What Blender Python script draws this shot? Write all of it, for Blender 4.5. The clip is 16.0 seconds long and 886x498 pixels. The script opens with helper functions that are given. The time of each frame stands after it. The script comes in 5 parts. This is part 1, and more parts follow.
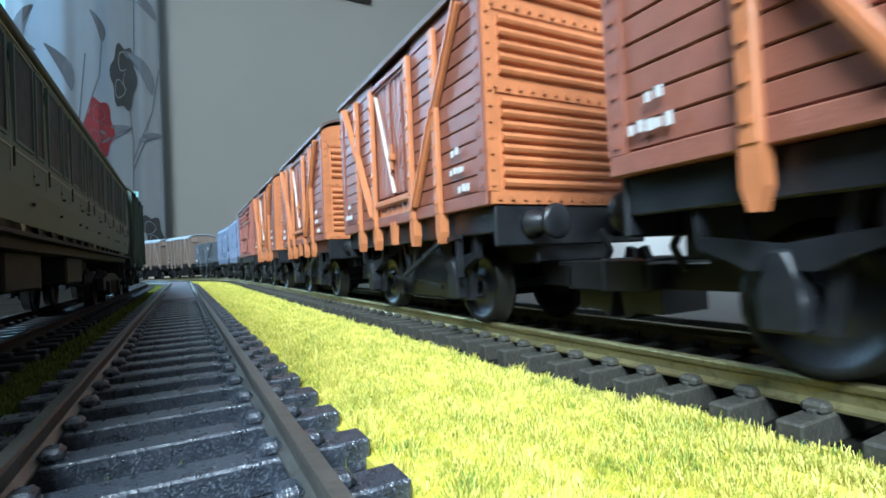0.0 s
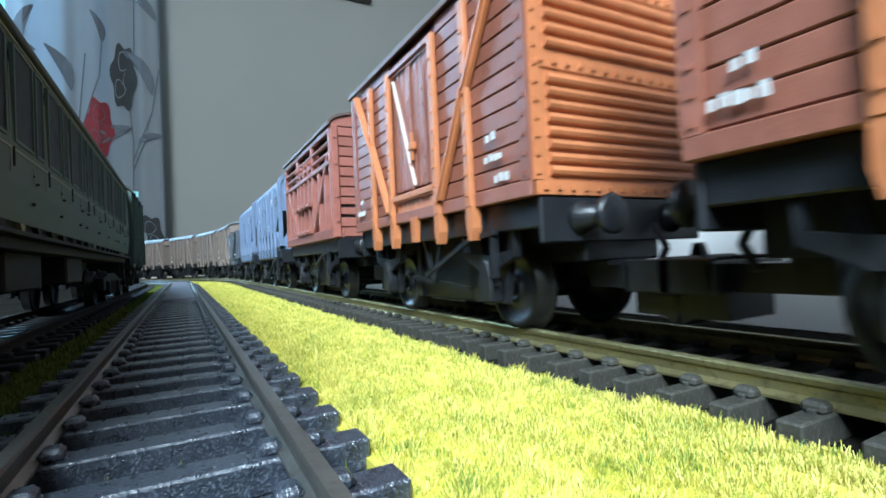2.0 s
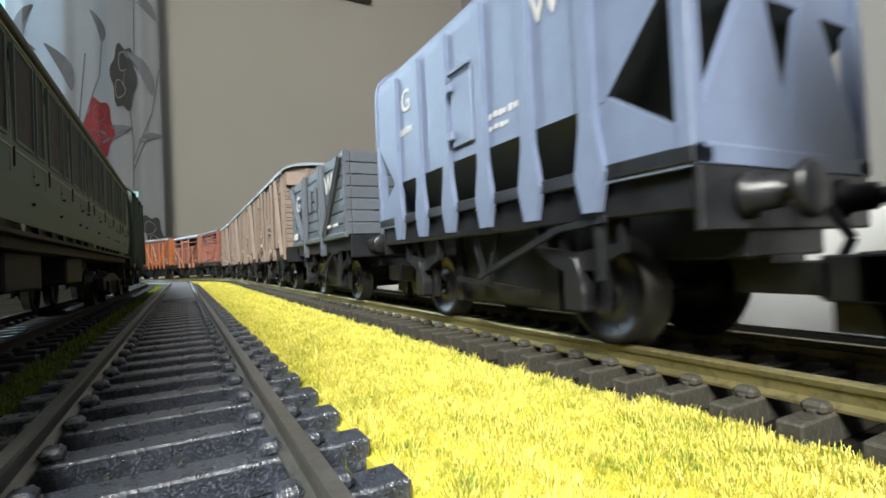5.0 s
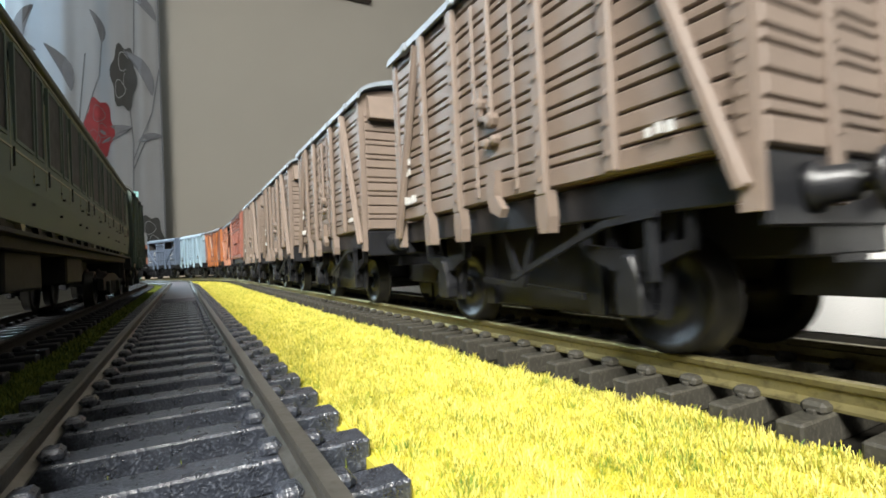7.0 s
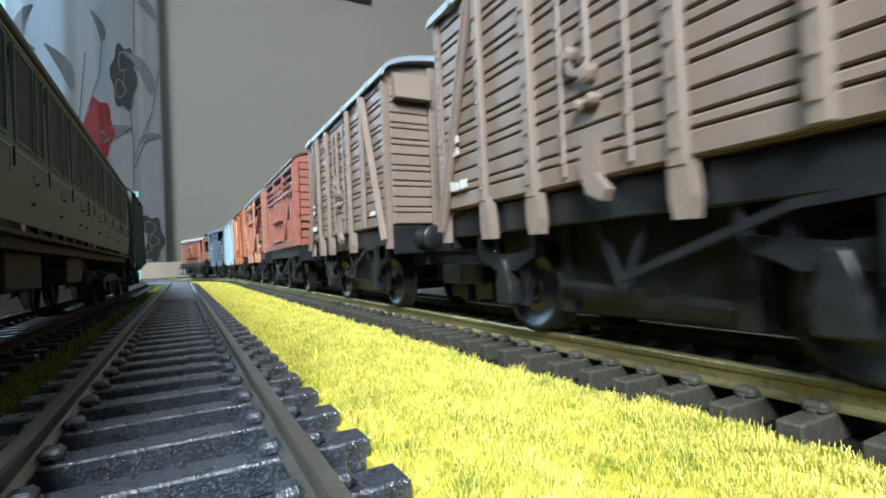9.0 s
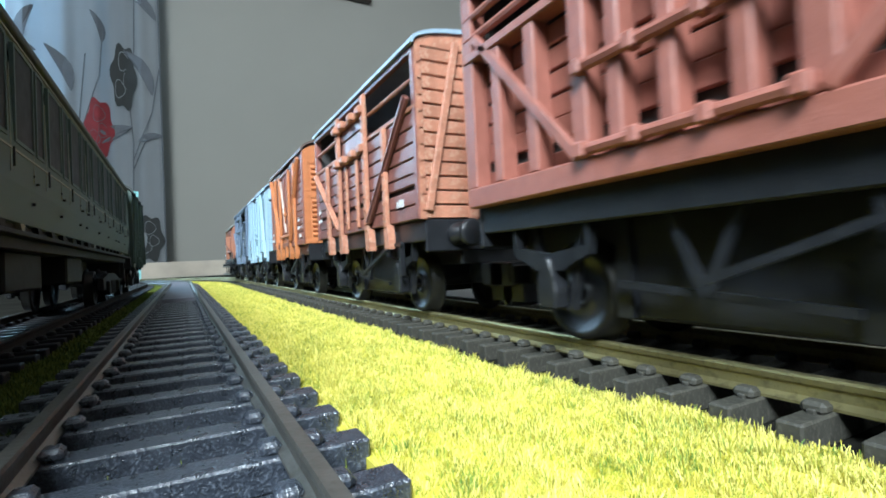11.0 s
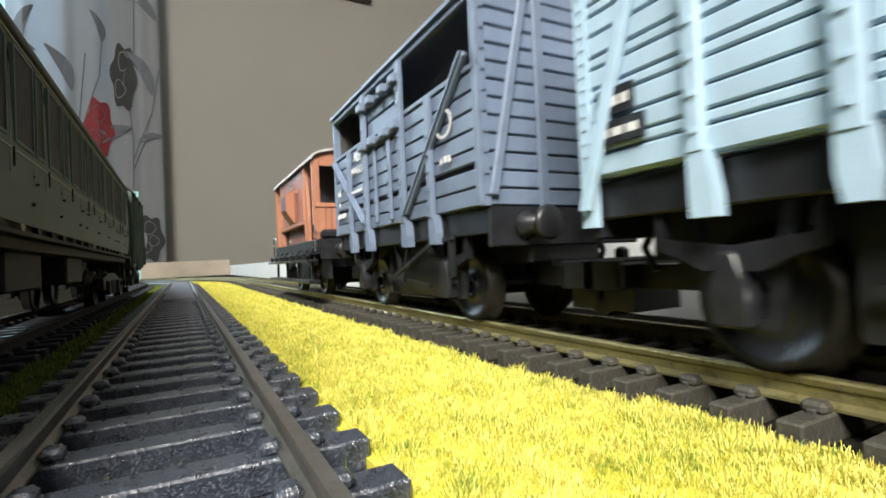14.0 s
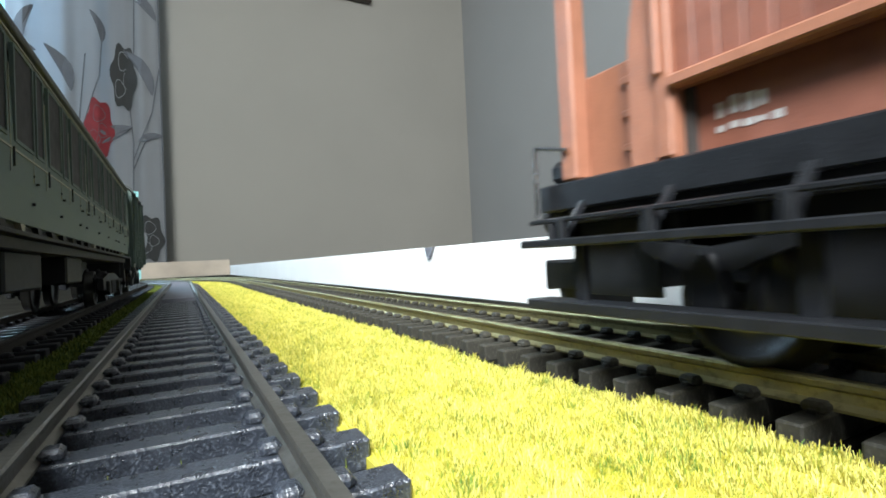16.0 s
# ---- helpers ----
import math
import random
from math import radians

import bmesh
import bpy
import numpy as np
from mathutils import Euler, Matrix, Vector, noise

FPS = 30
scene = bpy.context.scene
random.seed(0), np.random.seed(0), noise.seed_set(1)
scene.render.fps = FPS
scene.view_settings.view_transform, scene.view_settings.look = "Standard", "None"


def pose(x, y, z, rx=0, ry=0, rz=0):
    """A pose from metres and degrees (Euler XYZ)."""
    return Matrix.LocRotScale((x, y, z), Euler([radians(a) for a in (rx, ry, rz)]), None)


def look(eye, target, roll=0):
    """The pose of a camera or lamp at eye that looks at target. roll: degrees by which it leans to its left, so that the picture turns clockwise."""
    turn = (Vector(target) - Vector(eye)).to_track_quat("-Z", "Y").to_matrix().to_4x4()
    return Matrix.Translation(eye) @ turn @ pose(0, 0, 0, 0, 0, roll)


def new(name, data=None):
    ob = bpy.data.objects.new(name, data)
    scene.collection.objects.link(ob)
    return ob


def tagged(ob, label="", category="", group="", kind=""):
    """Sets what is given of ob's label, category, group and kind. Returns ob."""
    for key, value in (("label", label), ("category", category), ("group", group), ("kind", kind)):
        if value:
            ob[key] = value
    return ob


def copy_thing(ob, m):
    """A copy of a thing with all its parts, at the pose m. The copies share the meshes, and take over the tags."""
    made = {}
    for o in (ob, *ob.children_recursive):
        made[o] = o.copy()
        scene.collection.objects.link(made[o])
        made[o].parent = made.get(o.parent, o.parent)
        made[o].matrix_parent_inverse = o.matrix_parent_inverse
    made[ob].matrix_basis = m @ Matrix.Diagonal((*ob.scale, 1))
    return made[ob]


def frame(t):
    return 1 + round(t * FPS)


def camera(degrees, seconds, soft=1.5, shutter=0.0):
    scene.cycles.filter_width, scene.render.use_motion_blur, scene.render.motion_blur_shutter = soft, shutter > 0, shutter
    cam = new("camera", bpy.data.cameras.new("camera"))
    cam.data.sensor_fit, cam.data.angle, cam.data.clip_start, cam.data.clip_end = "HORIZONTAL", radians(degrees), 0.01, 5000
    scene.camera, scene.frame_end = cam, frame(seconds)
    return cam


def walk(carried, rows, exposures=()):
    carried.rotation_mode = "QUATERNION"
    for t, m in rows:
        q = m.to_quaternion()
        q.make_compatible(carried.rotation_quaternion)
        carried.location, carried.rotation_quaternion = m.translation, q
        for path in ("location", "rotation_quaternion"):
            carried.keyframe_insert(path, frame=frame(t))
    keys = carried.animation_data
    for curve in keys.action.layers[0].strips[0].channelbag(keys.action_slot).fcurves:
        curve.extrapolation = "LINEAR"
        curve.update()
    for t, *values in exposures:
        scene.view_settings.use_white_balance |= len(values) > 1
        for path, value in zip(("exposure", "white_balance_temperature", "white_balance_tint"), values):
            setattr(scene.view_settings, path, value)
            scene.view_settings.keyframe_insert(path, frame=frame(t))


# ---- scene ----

# A model railway seen from between two tracks. All builders below work in millimetres.
MM = 0.001
RAIL = 5.2            # top of rail above the board
SPACING = 59.9        # our track to the train's track
BEND_Y, BEND_R = 530.0, 620.0   # where the train's track starts to bend, and its radius

# ---- camera: stands still ----
YAW, PITCH = radians(28.15), radians(1.05)
EYE = Vector((2.05, 0.0, RAIL + 11.92)) * MM
AIM = EYE + Vector((math.sin(YAW) * math.cos(PITCH), math.cos(YAW) * math.cos(PITCH), math.sin(PITCH)))
cam = camera(84.5, 16.0, soft=1.75, shutter=0.25)
EXPOSURES = [(0, 0.14, 4950, -2), (3.4, 0.14, 4950, -2), (4.4, 0.14, 6000, 4), (6.4, 0.2, 6700, 9), (7.4, 0.2, 6350, 8), (9.0, 0.14, 5650, 4), (11.5, 0.2, 5300, 0), (13.4, 0.18, 5550, 1), (14.2, 0.14, 6800, 10), (15.0, 0.23, 6550, 9), (16.0, 0.28, 5850, 5)]
walk(cam, [(0, look(EYE, AIM, -2.63)), (16, look(EYE, AIM, -2.63))], EXPOSURES)

# ---- light ----
world = bpy.data.worlds.new("daylight")
scene.world = world
world.use_nodes = True
wn = world.node_tree.nodes
sky = wn.new("ShaderNodeTexSky")
sky.sky_type, sky.sun_disc = "NISHITA", False
sky.sun_elevation, sky.sun_rotation = radians(48), radians(230)
world.node_tree.links.new(sky.outputs[0], wn["Background"].inputs[0])
wn["Background"].inputs[1].default_value = 0.12


def window_lamp(name, eye, target, sx, sy, watts, colour):
    lamp = bpy.data.lights.new(name, "AREA")
    lamp.shape, lamp.size, lamp.size_y, lamp.energy, lamp.color = "RECTANGLE", sx, sy, watts, colour
    ob = new(name, lamp)
    ob.matrix_world = look(eye, target)
    return ob


window_lamp("window_light_side", (-0.74, -1.0, 1.15), (0.05, 0.15, 0.0), 0.75, 0.6, 96, (1.0, 0.97, 0.92))
window_lamp("window_light_far", (-0.5, 1.63, 0.72), (0.0, 0.1, 0.0), 0.45, 0.9, 18, (0.66, 0.84, 1.0))


# ---- materials ----
def material(name, rgb, rough=0.5, metal=0.0, vary=0.12, scale=400.0, bump=0.15, fine=4000.0, spec=0.5, dirt_glint=None, dirt_glint_amount=0.0, each=0.0):
    m = bpy.data.materials.new(name)
    m.use_nodes = True
    n, l = m.node_tree.nodes, m.node_tree.links
    b = n["Principled BSDF"]
    b.inputs["Roughness"].default_value, b.inputs["Metallic"].default_value = rough, metal
    b.inputs["Specular IOR Level"].default_value = spec
    geo = n.new("ShaderNodeTexCoord")
    big, small = n.new("ShaderNodeTexNoise"), n.new("ShaderNodeTexNoise")
    big.inputs["Scale"].default_value, small.inputs["Scale"].default_value = scale, fine
    big.inputs["Detail"].default_value, small.inputs["Detail"].default_value = 4, 3
    for t in (big, small):
        l.new(geo.outputs["Object"], t.inputs["Vector"])
    ramp = n.new("ShaderNodeMapRange")
    ramp.inputs["From Min"].default_value, ramp.inputs["From Max"].default_value = 0.3, 0.7
    ramp.inputs["To Min"].default_value, ramp.inputs["To Max"].default_value = 1 - vary, 1 + vary
    l.new(big.outputs["Fac"], ramp.inputs["Value"])
    value = ramp.outputs["Result"]
    if each:
        info = n.new("ShaderNodeObjectInfo")
        r2 = n.new("ShaderNodeMapRange")
        r2.inputs["To Min"].default_value, r2.inputs["To Max"].default_value = 1 - each, 1 + each
        l.new(info.outputs["Random"], r2.inputs["Value"])
        mul = n.new("ShaderNodeMath")
        mul.operation = "MULTIPLY"
        l.new(value, mul.inputs[0]), l.new(r2.outputs["Result"], mul.inputs[1])
        value = mul.outputs[0]
    mix = n.new("ShaderNodeMix")
    mix.data_type, mix.blend_type = "RGBA", "MULTIPLY"
    mix.inputs["Factor"].default_value = 1.0
    mix.inputs["A"].default_value = (*rgb, 1)
    l.new(value, mix.inputs["B"])
    colour = mix.outputs["Result"]
    # fine flecks: real dirt on most materials, painted glints on the black sleepers
    if dirt_glint:
        mask = n.new("ShaderNodeMapRange")
        mask.inputs["From Min"].default_value, mask.inputs["From Max"].default_value = 0.52, 0.72
        mask.inputs["To Max"].default_value = dirt_glint_amount
        l.new(small.outputs["Fac"], mask.inputs["Value"])
        mix2 = n.new("ShaderNodeMix")
        mix2.data_type = "RGBA"
        mix2.inputs["B"].default_value = (*dirt_glint, 1)
        l.new(mask.outputs["Result"], mix2.inputs["Factor"]), l.new(colour, mix2.inputs["A"])
        colour = mix2.outputs["Result"]
    l.new(colour, b.inputs["Base Color"])
    bp = n.new("ShaderNodeBump")
    bp.inputs["Strength"].default_value, bp.inputs["Distance"].default_value = bump, 0.0004
    l.new(small.outputs["Fac"], bp.inputs["Height"])
    l.new(bp.outputs["Normal"], b.inputs["Normal"])
    rr = n.new("ShaderNodeMapRange")
    rr.inputs["To Min"].default_value, rr.inputs["To Max"].default_value = rough - 0.08, rough + 0.1
    l.new(big.outputs["Fac"], rr.inputs["Value"])
    l.new(rr.outputs["Result"], b.inputs["Roughness"])
    return m


def let_light_through(m, share):
    """Thin cloth: part of the light that falls on one side shows on the other."""
    n, l = m.node_tree.nodes, m.node_tree.links
    b, out = n["Principled BSDF"], n["Material Output"]
    tr, mix = n.new("ShaderNodeBsdfTranslucent"), n.new("ShaderNodeMixShader")
    tr.inputs["Color"].default_value = (0.7, 0.75, 0.8, 1)
    mix.inputs[0].default_value = share
    l.new(b.outputs[0], mix.inputs[1]), l.new(tr.outputs[0], mix.inputs[2]), l.new(mix.outputs[0], out.inputs["Surface"])


def glow(name, rgb, strength):
    m = bpy.data.materials.new(name)
    m.use_nodes = True
    b = m.node_tree.nodes["Principled BSDF"]
    b.inputs["Base Color"].default_value = (0, 0, 0, 1)
    b.inputs["Emission Color"].default_value, b.inputs["Emission Strength"].default_value = (*rgb, 1), strength
    return m


M = {
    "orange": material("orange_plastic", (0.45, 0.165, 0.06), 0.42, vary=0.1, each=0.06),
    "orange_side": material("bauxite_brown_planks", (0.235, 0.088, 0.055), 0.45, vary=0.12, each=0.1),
    "van_bauxite": material("faded_bauxite", (0.34, 0.145, 0.085), 0.5, vary=0.1, each=0.05),
    "van_panel": material("dull_bauxite_panel", (0.25, 0.095, 0.06), 0.5, vary=0.12, each=0.08),
    "bauxite": material("red_bauxite", (0.27, 0.098, 0.07), 0.48, vary=0.12, each=0.08),
    "worn": material("worn_bauxite", (0.38, 0.165, 0.10), 0.5, vary=0.2, each=0.12, dirt_glint=(0.5, 0.33, 0.23), dirt_glint_amount=0.6, fine=1200),
    "worn_dark": material("worn_dark_planks", (0.185, 0.075, 0.062), 0.4, vary=0.2, each=0.15, dirt_glint=(0.35, 0.15, 0.09), dirt_glint_amount=0.3, fine=1500),
    "tan": material("tan_brown", (0.2, 0.156, 0.127), 0.5, vary=0.08, each=0.05),
    "pale_blue": material("pale_blue_paint", (0.33, 0.455, 0.55), 0.45, vary=0.06, each=0.04),
    "grey_hopper": material("blue_grey_paint", (0.15, 0.19, 0.29), 0.45, vary=0.07),
    "grey_dark": material("dark_grey_paint", (0.085, 0.098, 0.118), 0.48, vary=0.1, each=0.08),
    "grey_ale": material("mid_grey_paint", (0.128, 0.166, 0.235), 0.48, vary=0.1, each=0.08),
    "roof_brown": material("dark_brown_roof", (0.10, 0.06, 0.045), 0.55),
    "roof_white": material("pale_blue_grey_roof", (0.25, 0.29, 0.335), 0.5, vary=0.06),
    "roof_blue": material("blue_grey_roof", (0.28, 0.36, 0.45), 0.5),
    "roof_grey": material("grey_roof", (0.36, 0.355, 0.34), 0.6, vary=0.2),
    "black": material("black_plastic", (0.014, 0.0147, 0.017), 0.34, vary=0.2, spec=0.45),
    # linings, floors and slots: interior shade put into a flat dark colour
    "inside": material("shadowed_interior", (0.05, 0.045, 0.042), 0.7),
    "steel": material("dull_wheel_steel", (0.028, 0.027, 0.024), 0.42, metal=0.6, spec=0.3, vary=0.2),
    "bright": material("bright_steel", (0.6, 0.6, 0.6), 0.25, metal=1.0),
    "rail": material("nickel_rail", (0.21, 0.205, 0.185), 0.42, metal=0.85, vary=0.25, scale=150, dirt_glint=(0.15, 0.14, 0.11), dirt_glint_amount=0.6, fine=1500),
    # yellow base colour paints in the grass mirrored by these rails
    "rail_grass_tint": material("grass_reflection_rail", (0.34, 0.30, 0.14), 0.42, metal=0.8, vary=0.2, scale=150, dirt_glint=(0.14, 0.12, 0.06), dirt_glint_amount=0.6, fine=1200),
    # inner track: rails and sleepers take the coach's shade in their colour
    "rail_shaded": material("shade_darkened_rail", (0.035, 0.032, 0.028), 0.75, vary=0.25, scale=150, spec=0.1),
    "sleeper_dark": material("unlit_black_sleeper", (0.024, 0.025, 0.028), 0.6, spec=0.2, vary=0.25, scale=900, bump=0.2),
    # pale blue flecks paint window glints onto the sleeper tops
    "sleeper": material("black_plastic_sleeper", (0.027, 0.032, 0.044), 0.28, spec=1.0, vary=0.35, scale=900, bump=0.45, fine=4200, dirt_glint=(0.22, 0.25, 0.31), dirt_glint_amount=0.45),
    "sleeper_dusty": material("dusty_grey_sleeper", (0.036, 0.034, 0.027), 0.6, spec=0.3, vary=0.3, scale=500, bump=0.15, fine=2500, dirt_glint=(0.13, 0.12, 0.095), dirt_glint_amount=0.35),
    "plate": material("smooth_grey_infill", (0.16, 0.16, 0.185), 0.55, vary=0.2, scale=60, fine=600),
    "board": material("layout_board", (0.018, 0.017, 0.014), 0.98, spec=0.0, vary=0.3, scale=40, fine=900),
    "white_board": material("white_edge_board", (0.84, 0.84, 0.82), 0.55, vary=0.03, scale=20),
    "cream": material("cream_wood_edge", (0.44, 0.37, 0.29), 0.55, vary=0.1, scale=30),
    "wall": material("beige_wall_paint", (0.262, 0.246, 0.215), 0.8, vary=0.04, scale=3, bump=0.3, fine=300),
    "wall_side": material("grey_wall_paint", (0.22, 0.215, 0.205), 0.8, vary=0.04, scale=3, bump=0.3, fine=300),
    "ceiling": material("white_ceiling", (0.32, 0.315, 0.30), 0.9, vary=0.03, scale=3),
    "carpet": material("dark_carpet", (0.06, 0.05, 0.042), 0.95, vary=0.2, scale=20),
    "curtain": material("white_curtain_cloth", (0.19, 0.194, 0.198), 0.85, vary=0.05, scale=15, bump=0.3, fine=1500),
    "leaf_grey": material("grey_leaf_print", (0.085, 0.09, 0.10), 0.85, vary=0.1, scale=30),
    "flower_black": material("black_flower_print", (0.02, 0.021, 0.02), 0.85, vary=0.15, scale=60),
    "flower_red": material("red_flower_print", (0.15, 0.014, 0.018), 0.85, vary=0.2, scale=60),
    "dark_frame": material("dark_wood_frame", (0.04, 0.025, 0.02), 0.4),
    "teal": material("pale_teal_card", (0.30, 0.62, 0.62), 0.6),
    "coach": material("dark_green_coach", (0.075, 0.105, 0.094), 0.55, vary=0.1, spec=0.3),
    "coach_black": material("matt_black_running_gear", (0.010, 0.0105, 0.011), 0.6, vary=0.2, spec=0.2),
    "coach_roof": material("dark_coach_roof", (0.05, 0.055, 0.05), 0.6),
    "coach_glass": material("dark_coach_glazing", (0.008, 0.008, 0.009), 0.5, vary=0.02, bump=0.0, spec=0.15),
    "coach_line": material("dull_cream_lining", (0.22, 0.215, 0.16), 0.5),
    "door_strap": material("chalky_worn_strap", (0.52, 0.42, 0.36), 0.6, vary=0.15),
    "pane_grey": material("dull_grey_glazing", (0.13, 0.095, 0.10), 0.6, vary=0.1, spec=0.2),
    # hopper slopes: the shade behind the end frames is painted in
    "slope_sheet": material("shade_dark_slope_sheets", (0.030, 0.036, 0.032), 0.6, vary=0.15),
    "lettering": material("white_lettering", (0.55, 0.55, 0.54), 0.6, vary=0.05),
    "window_paint": material("white_window_paint", (0.75, 0.76, 0.76), 0.4),
    "daylight": glow("daylight_outside", (0.30, 0.78, 0.98), 1.6),
}


let_light_through(M["curtain"], 0.22)


def grass_material(name, a, b, c):
    m = bpy.data.materials.new(name)
    m.use_nodes = True
    n, l = m.node_tree.nodes, m.node_tree.links
    bs = n["Principled BSDF"]
    bs.inputs["Roughness"].default_value = 0.7
    bs.inputs["Specular IOR Level"].default_value = 0.25
    geo, coord, noi = n.new("ShaderNodeNewGeometry"), n.new("ShaderNodeTexCoord"), n.new("ShaderNodeTexNoise")
    noi.inputs["Scale"].default_value = 220
    l.new(coord.outputs["Object"], noi.inputs["Vector"])
    add = n.new("ShaderNodeMath")
    add.operation = "MULTIPLY_ADD"
    add.inputs[1].default_value = 0.75
    l.new(geo.outputs["Random Per Island"], add.inputs[0])
    sub = n.new("ShaderNodeMath")
    sub.operation = "MULTIPLY"
    sub.inputs[1].default_value = 0.6
    l.new(noi.outputs["Fac"], sub.inputs[0]), l.new(sub.outputs[0], add.inputs[2])
    ramp = n.new("ShaderNodeValToRGB")
    e = ramp.color_ramp.elements
    e[0].position, e[0].color = 0.33, (*c, 1)
    e[1].position, e[1].color = 0.95, (*b, 1)
    mid = e.new(0.5)
    mid.color = (*a, 1)
    l.new(add.outputs[0], ramp.inputs["Fac"])
    l.new(ramp.outputs["Color"], bs.inputs["Base Color"])
    return m


M["grass"] = grass_material("yellow_static_grass", (0.45, 0.405, 0.03), (0.80, 0.72, 0.20), (0.13, 0.23, 0.035))
# verge grass: the coach's shadow is mixed into these darker greens
M["grass_shaded"] = grass_material("shade_darkened_static_grass", (0.085, 0.125, 0.02), (0.21, 0.24, 0.04), (0.04, 0.08, 0.017))


# ---- mesh helpers, in millimetres ----
def box(bm, x0, x1, y0, y1, z0, z1, bevel=0.0, m=None):
    vs = [bm.verts.new((x, y, z)) for x in (x0, x1) for y in (y0, y1) for z in (z0, z1)]
    faces = [(0, 1, 3, 2), (4, 6, 7, 5), (0, 4, 5, 1), (2, 3, 7, 6), (0, 2, 6, 4), (1, 5, 7, 3)]
    fs = [bm.faces.new([vs[i] for i in f]) for f in faces]
    if bevel:
        es = {e for f in fs for e in f.edges}
        out = bmesh.ops.bevel(bm, geom=list(es), offset=bevel, segments=1, affect="EDGES", clamp_overlap=True)
        vs = list({v for f in out["faces"] for v in f.verts} | {v for v in vs if v.is_valid})
    if m is not None:
        bmesh.ops.transform(bm, matrix=m, verts=vs)
    return vs


def rod(bm, a, b, r, sides=8, r2=None, caps=True):
    a, b = Vector(a), Vector(b)
    d = b - a
    m = Matrix.Translation((a + b) / 2) @ d.to_track_quat("Z", "Y").to_matrix().to_4x4()
    return bmesh.ops.create_cone(bm, cap_ends=caps, segments=sides, radius1=r, radius2=r if r2 is None else r2, depth=d.length, matrix=m)["verts"]


def beam(bm, a, b, w, d, axis=(1, 0, 0), bevel=0.0):
    """A bar from a to b, w wide along the face and d deep along axis."""
    a, b, n = Vector(a), Vector(b), Vector(axis)
    u = (b - a).normalized()
    s = u.cross(n).normalized()
    m = Matrix(((u.x, s.x, n.x, 0), (u.y, s.y, n.y, 0), (u.z, s.z, n.z, 0), (0, 0, 0, 1)))
    m.translation = (a + b) / 2
    h = (b - a).length / 2
    return box(bm, -h, h, -w / 2, w / 2, -d / 2, d / 2, bevel, m)


def prism(bm, outline, axis, t0, t1):
    """Extrude a closed outline of (u, v) between t0 and t1 along the axis x, y or z."""
    def at(u, v, t):
        return {"x": (t, u, v), "y": (u, t, v), "z": (u, v, t)}[axis]
    a = [bm.verts.new(at(u, v, t0)) for u, v in outline]
    b = [bm.verts.new(at(u, v, t1)) for u, v in outline]
    k = len(outline)
    bm.faces.new(a), bm.faces.new(b[::-1])
    for i in range(k):
        bm.faces.new((a[i], b[i], b[(i + 1) % k], a[(i + 1) % k]))
    return a + b


def sweep(bm, profile, frames):
    """Sweep a closed profile of (across, up) along frames of (point, right)."""
    rings = [[bm.verts.new(p + r * u + Vector((0, 0, v))) for u, v in profile] for p, r in frames]
    k = len(profile)
    for a, b in zip(rings, rings[1:]):
        for i in range(k):
            bm.faces.new((a[i], a[(i + 1) % k], b[(i + 1) % k], b[i]))
    bm.faces.new(rings[0]), bm.faces.new(rings[-1][::-1])


STRETCH = [1.0, 1.0, 1.0]   # wagon bodies are laid out to one pattern, then brought to scale


def finish(bm, name, smooth=False):
    bmesh.ops.recalc_face_normals(bm, faces=bm.faces)
    bmesh.ops.scale(bm, vec=[MM * k for k in STRETCH], verts=bm.verts)
    me = bpy.data.meshes.new(name)
    bm.to_mesh(me)
    bm.free()
    if smooth:
        for p in me.polygons:
            p.use_smooth = True
    return me


def part(name, bm, mat, parent=None, label="", smooth=False, at=None):
    """Link a bmesh (or a finished mesh) as one object under its parent."""
    me = finish(bm, name, smooth) if isinstance(bm, bmesh.types.BMesh) else bm
    if not me.materials:
        me.materials.append(M[mat])
    ob = new(name, me)
    ob.parent = parent
    if at is not None:
        ob.location = Vector(at) * Vector(STRETCH) * MM
    if label:
        ob["label"] = label
    return ob


def thing(name, label, category, group="", kind=""):
    return tagged(new(name), label, category, group, kind)


def boxed(name, mat, parent, *dims, bevel=0.0, label=""):
    bm = bmesh.new()
    box(bm, *dims, bevel)
    return part(name, bm, mat, parent, label)


# ---- room ----
def structure(name, mat, dims, label, category):
    ob = boxed(name, mat, None, *dims)
    return tagged(ob, label, category, kind="structure")


structure("floor", "carpet", (-800, 1053, -1800, 1800, -780, -760), "dark carpeted floor of the room", "floor")
structure("ceiling", "ceiling", (-800, 1053, -1800, 1800, 1640, 1660), "plain white ceiling", "ceiling")
structure("wall_south", "wall_side", (-800, 1053, -1800, -1760, -760, 1640), "plain grey painted wall", "wall")
structure("wall_east", "wall_side", (1013, 1053, -1760, 1640, -760, 1640), "plain grey painted side wall", "wall")


def wall_with_hole(name, mat, axis, t0, t1, u0, u1, z0, z1, hu0, hu1, hz0, hz1, label):
    bm = bmesh.new()
    for a, b, c, d in ((u0, hu0, z0, z1), (hu1, u1, z0, z1), (hu0, hu1, z0, hz0), (hu0, hu1, hz1, z1)):
        if axis == "y":
            box(bm, a, b, t0, t1, c, d)
        else:
            box(bm, t0, t1, a, b, c, d)
    return tagged(part(name, bm, mat), label, "wall", kind="structure")


wall_with_hole("wall_north", "wall", "y", 1640, 1680, -800, 1053, -760, 1640, -740, -240, 150, 1300, "beige painted wall with a window beside the curtain")
wall_with_hole("wall_west", "wall_side", "x", -800, -760, -1760, 1640, -760, 1640, -1500, -500, 750, 1580, "grey painted wall with a tall window")


